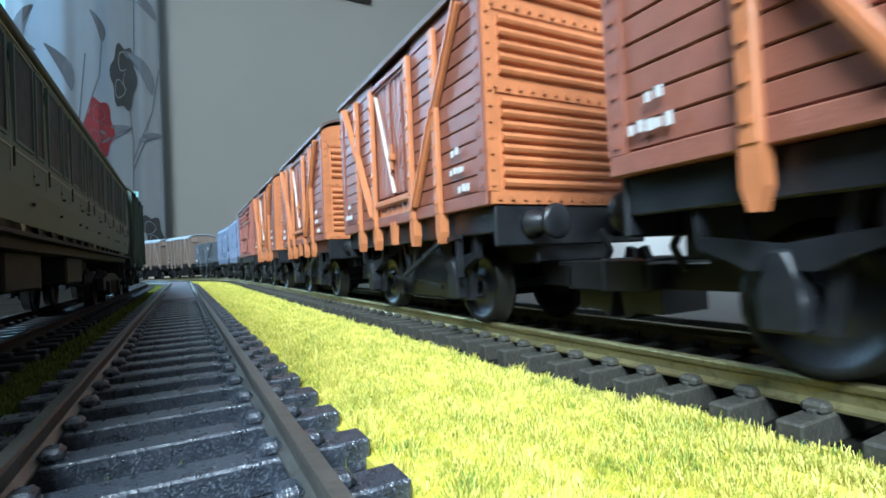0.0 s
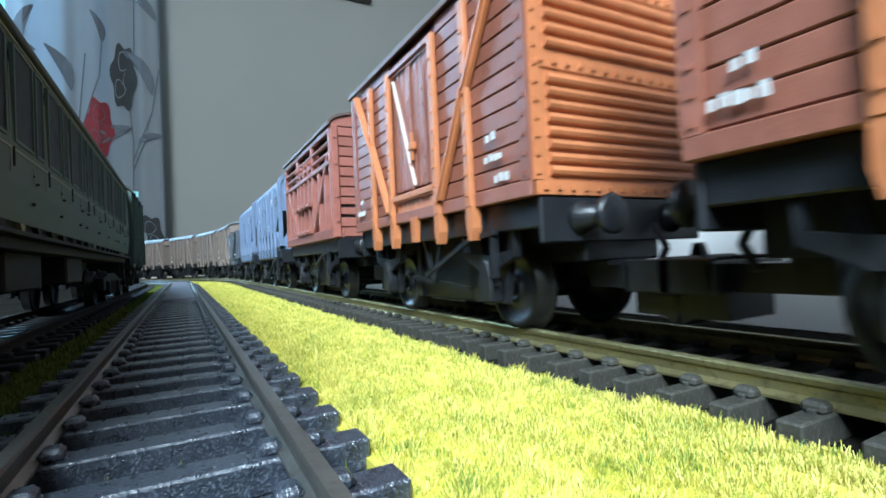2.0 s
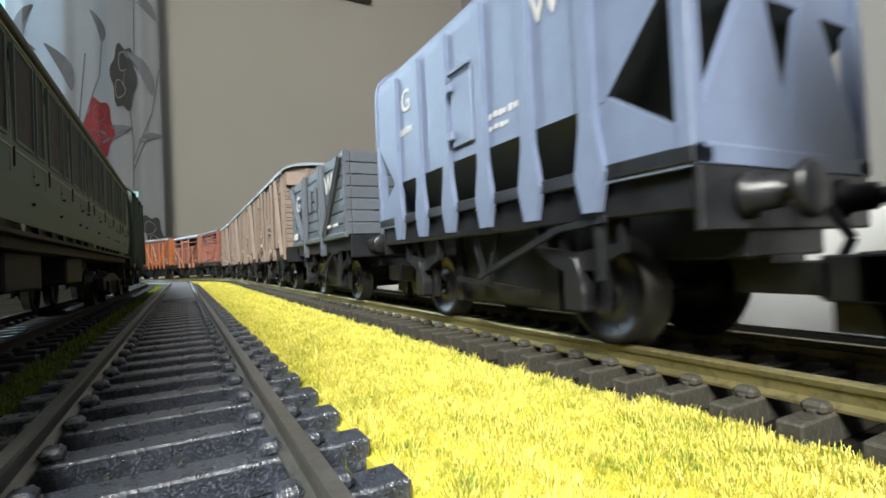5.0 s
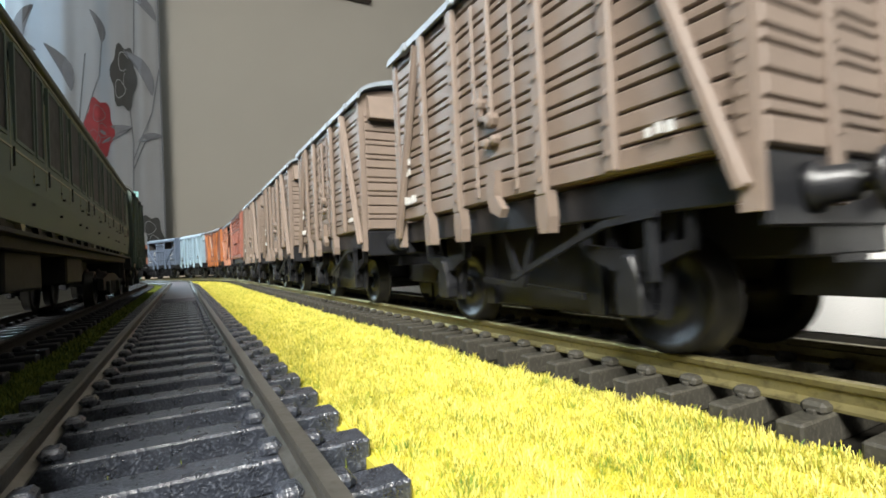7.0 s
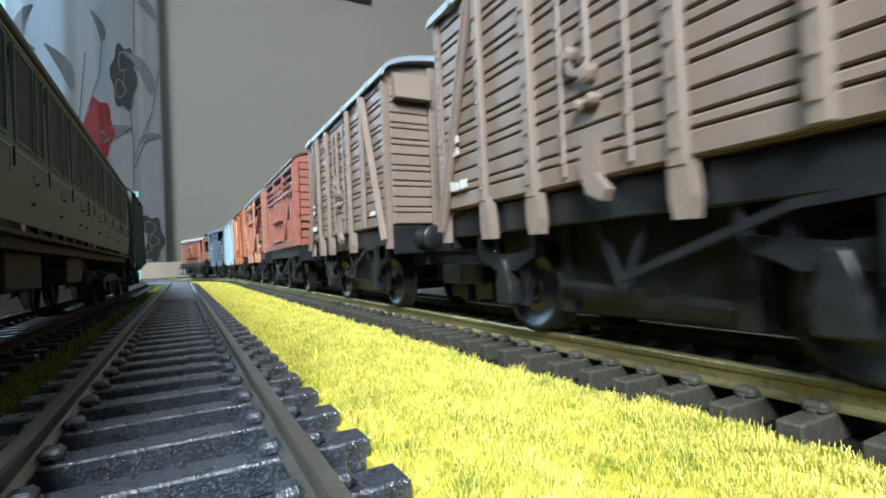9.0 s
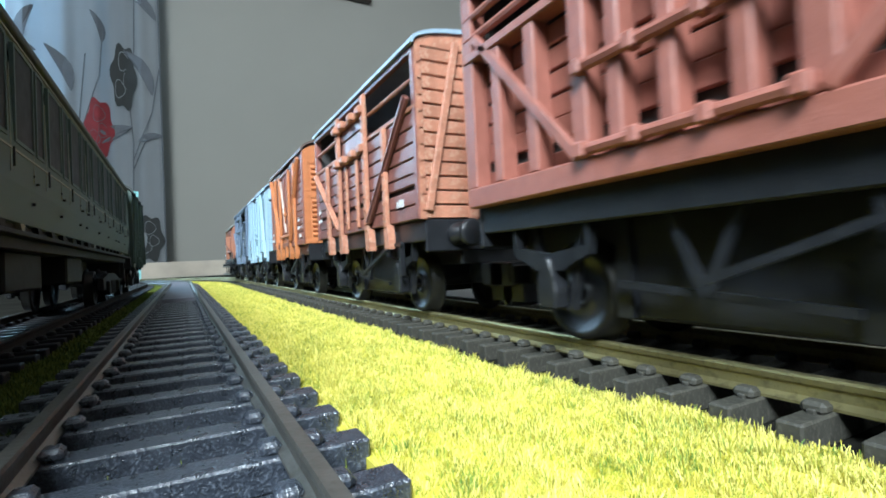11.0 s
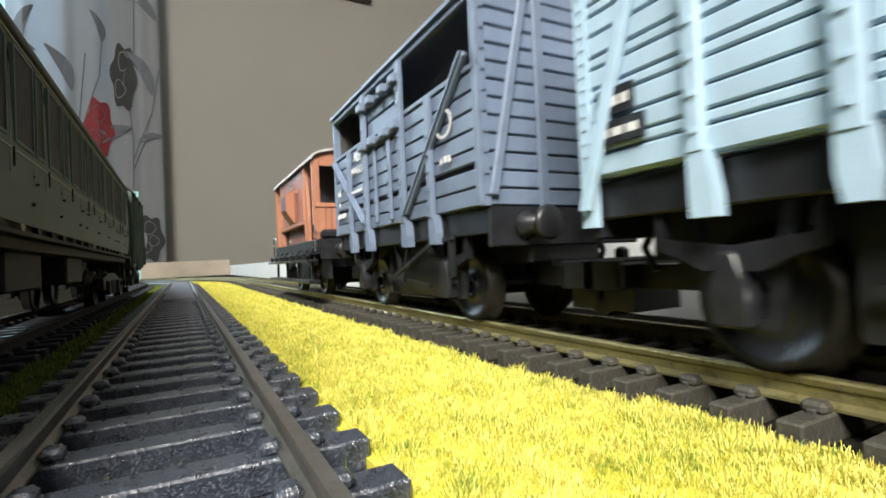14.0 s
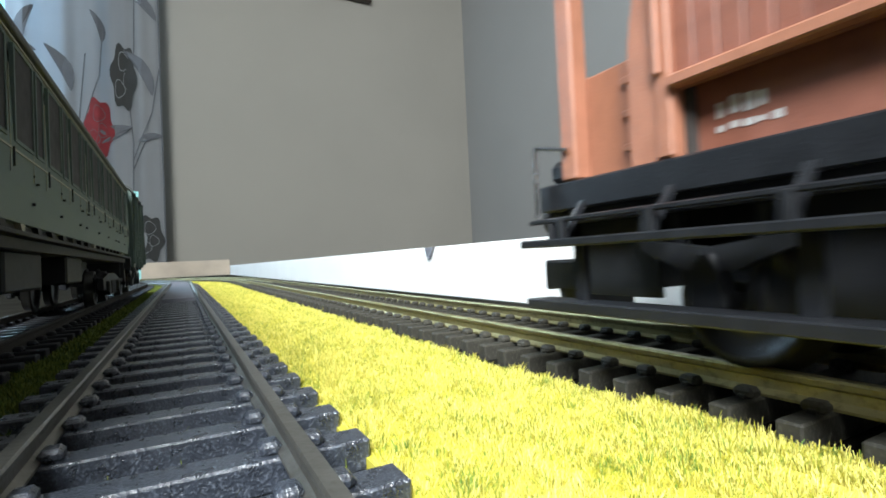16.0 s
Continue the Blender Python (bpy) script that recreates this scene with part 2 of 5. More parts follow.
def window_unit(name, axis, t0, t1, u0, u1, z0, z1, label):
    win = thing(name, label, "window", kind="structure")
    w = 45
    for n, (a, b, c, d) in (("jamb", (u0, u0 + w, z0, z1)), ("jamb", (u1 - w, u1, z0, z1)), ("sill", (u0 + w, u1 - w, z0, z0 + w)), ("head", (u0 + w, u1 - w, z1 - w, z1)),
                            ("mullion", ((u0 + u1) / 2 - 18, (u0 + u1) / 2 + 18, z0 + w, z1 - w))):
        boxed(n, "window_paint", win, *((a, b, t0, t1) if axis == "y" else (t0, t1, a, b)), c, d, bevel=3)
    return win


window_unit("window_1", "y", 1645, 1675, -740, -240, 150, 1300, "white framed window half hidden by the curtain")
window_unit("window_2", "x", -795, -765, -1500, -500, 750, 1580, "white framed window in the side wall")
bm = bmesh.new()
box(bm, -900, 0, 1850, 1852, -100, 1600)
tagged(part("backdrop", bm, "daylight"), "bright pale blue daylight outside the window", "sky", kind="structure")


# ---- curtain with printed flowers ----
def fold(x):
    return 1560 + 13 * math.sin(x * 0.047 + 0.6) + 3 * math.sin(x * 0.13 + 1)


def cloth_shape(bm, outline, lift):
    """A flat printed shape that lies on the folds of the cloth."""
    vs = [bm.verts.new((x, fold(x) - lift, z)) for x, z in outline]
    c = bm.verts.new((sum(p[0] for p in outline) / len(outline), fold(sum(p[0] for p in outline) / len(outline)) - lift, sum(p[1] for p in outline) / len(outline)))
    for i in range(len(vs)):
        bm.faces.new((vs[i], vs[(i + 1) % len(vs)], c))


def leaf_outline(x, z, length, width, angle):
    pts = []
    for i in range(16):
        a = 2 * math.pi * i / 16
        u, v = math.cos(a) * length / 2, math.sin(a) * width / 2 * (1 - 0.55 * abs(math.cos(a)) ** 3)
        v += 0.12 * length * (1 - (2 * u / length) ** 2)
        pts.append((x + u * math.cos(angle) - v * math.sin(angle), z + u * math.sin(angle) + v * math.cos(angle)))
    return pts


def blossom_outline(x, z, rx, rz, petals, phase):
    return [(x + rx * (0.9 + 0.1 * math.cos(petals * a + phase)) * math.cos(a), z + rz * (0.9 + 0.1 * math.cos(petals * a + phase)) * math.sin(a))
            for a in (2 * math.pi * i / 40 for i in range(40))]


def build_curtain():
    cur = thing("curtain", "white curtain with printed black, grey and red flowers", "curtain")
    bm = bmesh.new()
    xs = [-356 + i * 4 for i in range(86)]
    rows = []
    for z in (36, 400, 900, 1500):
        rows.append([[bm.verts.new((x, fold(x) + t, z)) for x in xs] for t in (0, 3)])
    for (f0, b0), (f1, b1) in zip(rows, rows[1:]):
        for i in range(len(xs) - 1):
            bm.faces.new((f0[i], f0[i + 1], f1[i + 1], f1[i])), bm.faces.new((b0[i + 1], b0[i], b1[i], b1[i + 1]))
        bm.faces.new((f0[0], b0[0], b1[0], f1[0])), bm.faces.new((f0[-1], b0[-1], b1[-1], f1[-1]))
    part("cloth", bm, "curtain", cur, smooth=True)
    bm = bmesh.new()
    rod(bm, (-380, 1562, 1500), (10, 1562, 1500), 9, 12)
    part("curtain_rail", bm, "window_paint", cur)
    for x in (-370, 2):
        boxed("rail_bracket", "window_paint", cur, x - 6, x + 6, 1562, 1641, 1494, 1506, bevel=1)
    hem = bmesh.new()
    box(hem, -19.5, -16.5, fold(-18) - 4.5, fold(-18) - 3, 36, 1500)
    part("hem", hem, "leaf_grey", cur, "dark edge seam")
    for x, z, rx, rz, mat, n in ((-55, 105, 36, 72, "flower_black", 6), (-106, 572, 33, 104, "flower_black", 6), (-164, 416, 34, 88, "flower_red", 6)):
        bm = bmesh.new()
        cloth_shape(bm, blossom_outline(x, z, rx, rz, n, 0.8), 4)
        bl = part("flower", bm, mat, cur)
        for dx, dz, r in ((0.0, 0.42, 0.42), (0.25, -0.1, 0.36), (-0.3, -0.35, 0.4)):
            bm = bmesh.new()
            o = blossom_outline(x + dx * rx, z + dz * rz, r * rx, r * rz * 0.7, 3, 0.3)
            i = [(x + dx * rx + (px - x - dx * rx) * 0.92, z + dz * rz + (pz - z - dz * rz) * 0.92) for px, pz in o]
            vo = [bm.verts.new((px, fold(px) - 6, pz)) for px, pz in o]
            vi = [bm.verts.new((px, fold(px) - 6, pz)) for px, pz in i]
            for k in range(len(o)):
                bm.faces.new((vo[k], vo[(k + 1) % 40], vi[(k + 1) % 40], vi[k]))
            part("petal_line", bm, "curtain" if mat == "flower_black" else "leaf_grey", bl)
    for x, z, ln, w, a in ((-73, 585, 150, 40, -1.1), (-130, 398, 105, 46, 0.65), (-45, 393, 66, 26, 0.3), (-252, 577, 135, 42, -1.15), (-62, 780, 110, 36, -0.8),
                           (-310, 670, 130, 40, 1.35), (-318, 610, 50, 30, 0.1), (-165, 700, 90, 24, -1.3), (-70, 830, 70, 22, 1.2)):
        bm = bmesh.new()
        cloth_shape(bm, leaf_outline(x, z, ln, w * 0.75, a), 4)
        part("leaf", bm, "leaf_grey", cur)
    for pts in (((-95, 120), (-92, 250), (-88, 380), (-95, 500)), ((-92, 300), (-60, 380), (-30, 410)), ((-90, 330), (-40, 470), (-20, 600)), ((-215, 300), (-205, 460), (-190, 620)),
                ((-80, 640), (-75, 800), (-60, 1000)), ((-205, 400), (-160, 560), (-150, 700))):
        bm = bmesh.new()
        for (x0, z0), (x1, z1) in zip(pts, pts[1:]):
            for i in range(6):
                xa, xb = x0 + (x1 - x0) * i / 6, x0 + (x1 - x0) * (i + 1) / 6
                za, zb = z0 + (z1 - z0) * i / 6, z0 + (z1 - z0) * (i + 1) / 6
                bm.faces.new([bm.verts.new(p) for p in ((xa - 1.5, fold(xa) - 4, za), (xa + 1.5, fold(xa) - 4, za), (xb + 1.5, fold(xb) - 4, zb), (xb - 1.5, fold(xb) - 4, zb))])
        part("stem", bm, "leaf_grey", cur)
    cur.location, cur.scale = (-0.0189, 0, 0.007), (0.981, 1, 0.95)


build_curtain()
pic = thing("picture_frame", "dark wooden picture frame high on the beige wall", "picture")
boxed("frame_rail", "dark_frame", pic, 388, 626, 1615, 1640, 938, 961, bevel=3)
boxed("mount", "leaf_grey", pic, 398, 616, 1625, 1639.5, 961, 1220)


# ---- board and edges ----
def build_board():
    bm = bmesh.new()
    box(bm, -755, 130, -1740, 1340, -18, 0, 1)
    tagged(part("baseboard", bm, "board"), "wooden model railway baseboard with dull ground cover", "baseboard", kind="structure")
    legs = bmesh.new()
    for x in (-740, 80):
        for y in (-1690, 1280):
            box(legs, x, x + 45, y - 45, y, -760, -18)
    tagged(part("trestle", legs, "cream"), "plain wooden legs under the baseboard", "table legs", kind="structure")
    bm = bmesh.new()
    box(bm, 105, 109, -1740, 1311, 0, 22.4, 0.4)
    tagged(part("edge_board", bm, "white_board"), "low white board along the layout edge", "edge board", kind="structure")
    bm = bmesh.new()
    box(bm, -145, 104.9, 1311, 1323, 0, 37, 0.6)
    tagged(part("end_board", bm, "cream"), "low cream wooden strip at the layout's end", "edge board", kind="structure")
    bm = bmesh.new()
    prism(bm, [(200, 22.3), (208.5, 22.3), (205.8, 17.6), (203.7, 17.6)], "x", 103.6, 104.9)
    tagged(part("board_clip", bm, "plate"), "small grey clip on the white edge board", "clip")
    bm = bmesh.new()
    box(bm, -92, -62, 1000, 1002, 0, 158, 0.3)
    tagged(part("teal_card", bm, "teal"), "upright pale teal card at the far end of the layout", "card")


build_board()


# ---- track ----
def on_track(s, offset):
    """The point and the right-hand direction at s along the track that lies offset from our own."""
    r = BEND_R - (SPACING - offset)
    if s <= BEND_Y:
        return Vector((offset, s, 0)), Vector((1, 0, 0))
    a = (s - BEND_Y) / r
    c = Vector((SPACING - BEND_R, BEND_Y, 0))
    return c + Vector((r * math.cos(a), r * math.sin(a), 0)), Vector((math.cos(a), math.sin(a), 0))




def sleeper_mesh(name, mat, half):
    bm = bmesh.new()
    box(bm, -15.2, 15.2, -half, half, 0, 2.6, 0.2)
    for x in (-9.1, 9.1):
        for side in (-1, 1):
            box(bm, x + side * 1.6 - 0.85, x + side * 1.6 + 0.85, -1.0, 1.0, 2.5, 3.6, 0.35)
            box(bm, x + side * 2.4 - 0.3, x + side * 2.4 + 0.3, -0.35, 0.35, 2.5, 3.0, 0.1)
    me = finish(bm, name)
    me.materials.append(M[mat])
    return me


def build_track(offset, y0, y1, near0, near1, first, pitch, mat, rail_mat, label):
    track = thing("railway_track", label, "track", "parallel tracks", "structure")
    profile = [(-0.5, 0), (0.5, 0), (0.62, -0.25), (0.5, -0.75), (0.2, -0.95), (0.2, -1.9), (0.8, -2.35), (0.8, -2.6), (-0.8, -2.6), (-0.8, -2.35), (-0.2, -1.9), (-0.2, -0.95), (-0.5, -0.75), (-0.62, -0.25)]
    ss = [y0 + i * 15 for i in range(int((y1 - y0) / 15) + 1)]
    for side in (-8.85, 8.85):
        bm = bmesh.new()
        sweep(bm, profile, [(p + r * side + Vector((0, 0, RAIL)), r) for p, r in (on_track(s, offset) for s in ss)])
        part("rail", bm, rail_mat, track)
    me = sleeper_mesh("sleeper", mat, pitch * 0.185)
    far = bmesh.new()
    k = 0
    s = y0 + (first - y0) % pitch
    rng = random.Random(int(offset) + 5)
    while s < y1:
        p, r = on_track(s, offset)
        turn = math.atan2(r.y, r.x)
        if near0 < s < near1:
            ob = part("sleeper", me, mat, track, at=(p.x + rng.uniform(-0.15, 0.15), p.y + rng.uniform(-0.1, 0.1), 0))
            ob.rotation_euler = (0, 0, turn + rng.uniform(-0.006, 0.006))
        else:
            box(far, -15.2, 15.2, -pitch * 0.23, pitch * 0.23, 0, 2.6, 0, Matrix.Translation(p) @ Matrix.Rotation(turn, 4, "Z"))
        s += pitch
    if far.verts:
        tagged(part("far_sleepers", far, mat, track), kind="stuff")
    return track


build_track(0, -60, 900, 14, 330, 40.4, 8.75, "sleeper", "rail", "model track with black plastic sleepers and dull metal rails")
build_track(SPACING, -1720, 1450, -40, 420, 27.9, 5.75, "sleeper_dusty", "rail_grass_tint", "dusty model track under the goods train, grass reflection tinted into its rails")
build_track(-37.4, -60, 900, 60, 300, 2.0, 8.75, "sleeper_dark", "rail_shaded", "model track in the shade beneath the green coach")
bm = bmesh.new()
ss = [252 + i * 12 for i in range(32)]
sweep(bm, [(-6.6, 4.2), (6.6, 4.2), (6.9, 3.4), (6.9, 2.62), (-6.9, 2.62), (-6.9, 3.4)], [on_track(s, 0) for s in ss])
tagged(part("track_infill", bm, "plate"), "smooth grey infill panel between the rails", "track panel")


# ---- static grass ----
def build_grass(name, label, zones, seed, mat="grass"):
    """zones: x0, x1, s0, s1, blades per square millimetre, width"""
    rng = np.random.default_rng(seed)
    verts, count = [], 0
    for x0, x1, s0, s1, dens, width in zones:
        n = int((x1 - x0) * (s1 - s0) * dens)
        x, s = rng.uniform(x0, x1, n), rng.uniform(s0, s1, n)
        edge = 0.9 * np.sin(s * 0.7) + 0.7 * np.sin(s * 1.9 + 2)
        x = x + edge * np.where((x - x0 < 3) | (x1 - x < 3), 0.5, 0)
        clump = 0.5 + 0.5 * np.sin(x * 1.3 + 2 * np.sin(s * 0.9)) * np.sin(s * 1.1 + np.sin(x * 1.7))
        h = rng.uniform(0.25, 1.15, n) * (0.5 + 0.9 * clump)
        a, lean, face = rng.uniform(0, 6.283, n), rng.uniform(0.0, 1.1, n), rng.uniform(0, 6.283, n)
        bend = np.maximum(s - BEND_Y, 0)
        px = np.where(s > BEND_Y, SPACING - BEND_R + (BEND_R - SPACING + x) * np.cos(bend / BEND_R), x)
        py = np.where(s > BEND_Y, BEND_Y + (BEND_R - SPACING + x) * np.sin(bend / BEND_R), s)
        dx, dy = np.cos(face) * width, np.sin(face) * width
        tx, ty = px + np.cos(a) * lean * h, py + np.sin(a) * lean * h
        zero = np.full(n, 0.2)
        tri = np.stack([np.stack([px - dx, py - dy, zero], -1), np.stack([px + dx, py + dy, zero], -1), np.stack([tx + dx * 0.5, ty + dy * 0.5, h + 0.6], -1), np.stack([tx - dx * 0.5, ty - dy * 0.5, h + 0.6], -1)], 1)
        verts.append(tri.reshape(-1, 3))
        count += n
    v = np.concatenate(verts) * MM
    me = bpy.data.meshes.new(name)
    me.from_pydata(v.tolist(), [], np.arange(count * 4).reshape(-1, 4).tolist())
    me.materials.append(M[mat])
    return tagged(new(name, me), label, "grass", kind="stuff")


build_grass("grass_strip", "bright yellow-green static grass between the tracks", [(15.2, 45.2, 8, 36, 90, 0.05), (15.2, 42.4, 36, 56, 90, 0.05), (15.2, 41.6, 56, 90, 60, 0.06), (15.6, 41.6, 90, 180, 36, 0.085), (16.5, 42, 180, 420, 10, 0.17), (17, 44, 420, 860, 3, 0.35)], 3)
build_grass("grass_verge", "green static grass in the shade beside the coach", [(-22.5, -14.6, 25, 120, 22, 0.1), (-22.5, -14.6, 120, 330, 7, 0.2), (-22.5, -14.6, 330, 760, 3, 0.35), (-14.6, -9.5, 25, 80, 1.2, 0.08), (-8, 14.6, 20, 80, 0.12, 0.06)], 4, "grass_shaded")
build_grass("grass_bank", "yellow-green static grass beyond the coach", [(-70, -35, 900, 1010, 3.0, 0.35)], 6)
bm = bmesh.new()
sweep(bm, [(-25.4, 0.02), (-25.4, 1.1), (-0.8, 1.1), (0, 0.02)], [(p + r * 40.2, r) for p, r in (on_track(10 + i * 15, 0) for i in range(51))])
tagged(part("grass_mat", bm, "grass"), "yellow flock base under the static grass", "grass mat", kind="structure")
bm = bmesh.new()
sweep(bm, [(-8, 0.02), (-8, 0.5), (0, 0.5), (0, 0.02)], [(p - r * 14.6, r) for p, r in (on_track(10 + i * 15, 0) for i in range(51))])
tagged(part("verge_mat", bm, "grass_shaded"), "green flock base under the shaded verge", "grass mat", kind="structure")


# ---- goods train: underframes ----
HALF = 34.2           # half of a wagon body's length
SIDE = 16.2           # half of its width
FLOOR = 19.6          # underside of the body above the rail


def lathe(bm, profile, sides, m):
    """Turn a profile of (along, radius) about the local x axis."""
    rings = [[bm.verts.new(m @ Vector((u, r * math.cos(2 * math.pi * i / sides), r * math.sin(2 * math.pi * i / sides)))) for i in range(sides)] for u, r in profile]
    fs = []
    for a, b in zip(rings, rings[1:]):
        for i in range(sides):
            fs.append(bm.faces.new((a[i], a[(i + 1) % sides], b[(i + 1) % sides], b[i])))
    bm.faces.new(rings[0]), bm.faces.new(rings[-1])
    return fs


def wheel_mesh():
    bm = bmesh.new()
    I = Matrix.Identity(4)
    lathe(bm, [(-1.4, 2.2), (-1.5, 1.5), (-0.9, 2.4), (-0.5, 5.2), (-1.3, 5.4), (-1.3, 6.45), (0.9, 6.6), (1.0, 7.5), (1.6, 7.4), (1.6, 5.5), (0.6, 5.2), (0.6, 2.0)], 28, I)
    me = finish(bm, "wheel", True)
    me.materials.append(M["black"]), me.materials.append(M["steel"])
    for p in me.polygons:
        r = math.hypot(p.center.y, p.center.z)
        if r > 5.3 * MM:
            p.material_index = 1
    return me


WHEEL = wheel_mesh()


def wheelset(w, y):
    bm = bmesh.new()
    rod(bm, (-11.5, 0, 0), (11.5, 0, 0), 0.9, 8)
    ws = part("wheelset", bm, "steel", w, at=(0, y, 6.5))
    for s in (-1, 1):
        ob = part("wheel", WHEEL, "steel", ws, at=(s * 9.0 / STRETCH[0], 0, 0))
        if s > 0:
            ob.rotation_euler = (0, 0, math.pi)
    return ws


def shared(name, bm, mat="black", smooth=False):
    me = finish(bm, name, smooth)
    me.materials.append(M[mat])
    return me


def running_gear():
    bm = bmesh.new()
    prism(bm, [(-5.4, 17), (-4.2, 17), (-1.9, 5.2), (1.9, 5.2), (4.2, 17), (5.4, 17), (2.9, 4.4), (-2.9, 4.4)], "x", -0.5, 0.5)
    guard = shared("axle_guard", bm)
    bm = bmesh.new()
    prism(bm, [(-1.7, 4.6), (1.7, 4.6), (1.9, 7.0), (1.4, 8.8), (0.7, 11.4), (-0.7, 11.4), (-1.4, 8.8), (-1.9, 7.0)], "x", -2.7, -0.3)
    bmesh.ops.bevel(bm, geom=list(bm.edges), offset=0.3, segments=1, affect="EDGES")
    axlebox = shared("axlebox", bm)
    bm = bmesh.new()
    prism(bm, [(-7.4, 12.6), (-7.2, 11.6), (-4.6, 10.6), (-2.6, 9.6), (2.6, 9.6), (4.6, 10.6), (7.2, 11.6), (7.4, 12.6), (7.6, 16.4), (6.9, 16.4), (6.6, 12.7), (0, 11.8), (-6.6, 12.7), (-6.9, 16.4), (-7.6, 16.4)], "x", -2.0, -0.7)
    spring = shared("leaf_spring", bm)
    bm = bmesh.new()
    prism(bm, [(-4.4, 16), (-3.4, 16), (0, 8.4), (3.4, 16), (4.4, 16), (0.6, 7.0), (-0.6, 7.0)], "x", -0.35, 0.35)
    hanger = shared("brake_hanger", bm)
    bm = bmesh.new()
    beam(bm, (0, -11.5, 6.2), (0, 11.5, 8.0), 0.8, 0.7)
    push = shared("push_rod", bm)
    bm = bmesh.new()
    prism(bm, [(-1, 3.8), (1, 3.8), (1.3, 7), (0.8, 15.5), (-0.8, 15.5), (-1.2, 7)], "x", -1.2, 1.2)
    block = shared("brake_block", bm)
    return guard, axlebox, spring, hanger, push, block


AXLE_GUARD, AXLEBOX, SPRING, HANGER, PUSH_ROD, BRAKE_BLOCK = running_gear()


def buffer_mesh():
    bm = bmesh.new()
    m = Matrix.Rotation(-math.pi / 2, 4, "Z")
    lathe(bm, [(0, 2.3), (0.6, 2.3), (1.0, 1.7), (3.4, 1.5), (3.5, 0.9), (5.0, 0.9), (5.1, 2.6), (5.7, 2.7), (6.1, 2.2)], 16, m)
    me = finish(bm, "buffer", True)
    me.materials.append(M["black"])
    return me


BUFFER = buffer_mesh()


def coupling_meshes():
    """A tension-lock coupling: the bar under the headstock, and what hangs on it."""
    made = {}
    bm = bmesh.new()
    prism(bm, [(-11.6, 6.6), (5, 6.6), (5, 16), (1, 16), (1, 9.8), (-11.6, 9.8)], "x", -3.4, 3.4)
    made["coupling"] = shared("coupling", bm)
    bm = bmesh.new()
    for x in (-6.4, 6.4):
        box(bm, x - 0.6, x + 0.6, -11.4, -5.0, 6.4, 10.6, 0.2)
    box(bm, -7.0, 7.0, -12.0, -10.8, 6.2, 10.8, 0.3)
    box(bm, -7.0, 7.0, -6.0, -4.6, 6.6, 10.2, 0.3)
    made["loop"] = shared("loop", bm)
    bm = bmesh.new()
    prism(bm, [(-11.6, 7.8), (-9.8, 7.8), (-9.8, 10), (-10.6, 12.4), (-11.6, 12.0)], "x", -0.6, 0.6)
    made["hook"] = shared("hook", bm)
    # dropper widened into a black plate, added to stand in for shade below
    bm = bmesh.new()
    prism(bm, [(-11.6, 6.7), (-10.6, 2.4), (-8.8, 3.4), (-4.8, 3.4), (-4.8, 6.7)], "x", -4.6, 4.6)
    made["counterweight"] = shared("counterweight", bm)
    bm = bmesh.new()
    rod(bm, (4.2, -1.2, 15.5), (4.4, -3.0, 12.0), 0.55, 6)
    rod(bm, (4.4, -3.0, 12.1), (4.2, -1.6, 9.0), 0.55, 6)
    made["brake_hose"] = shared("brake_hose", bm)
    return made


COUPLING = coupling_meshes()


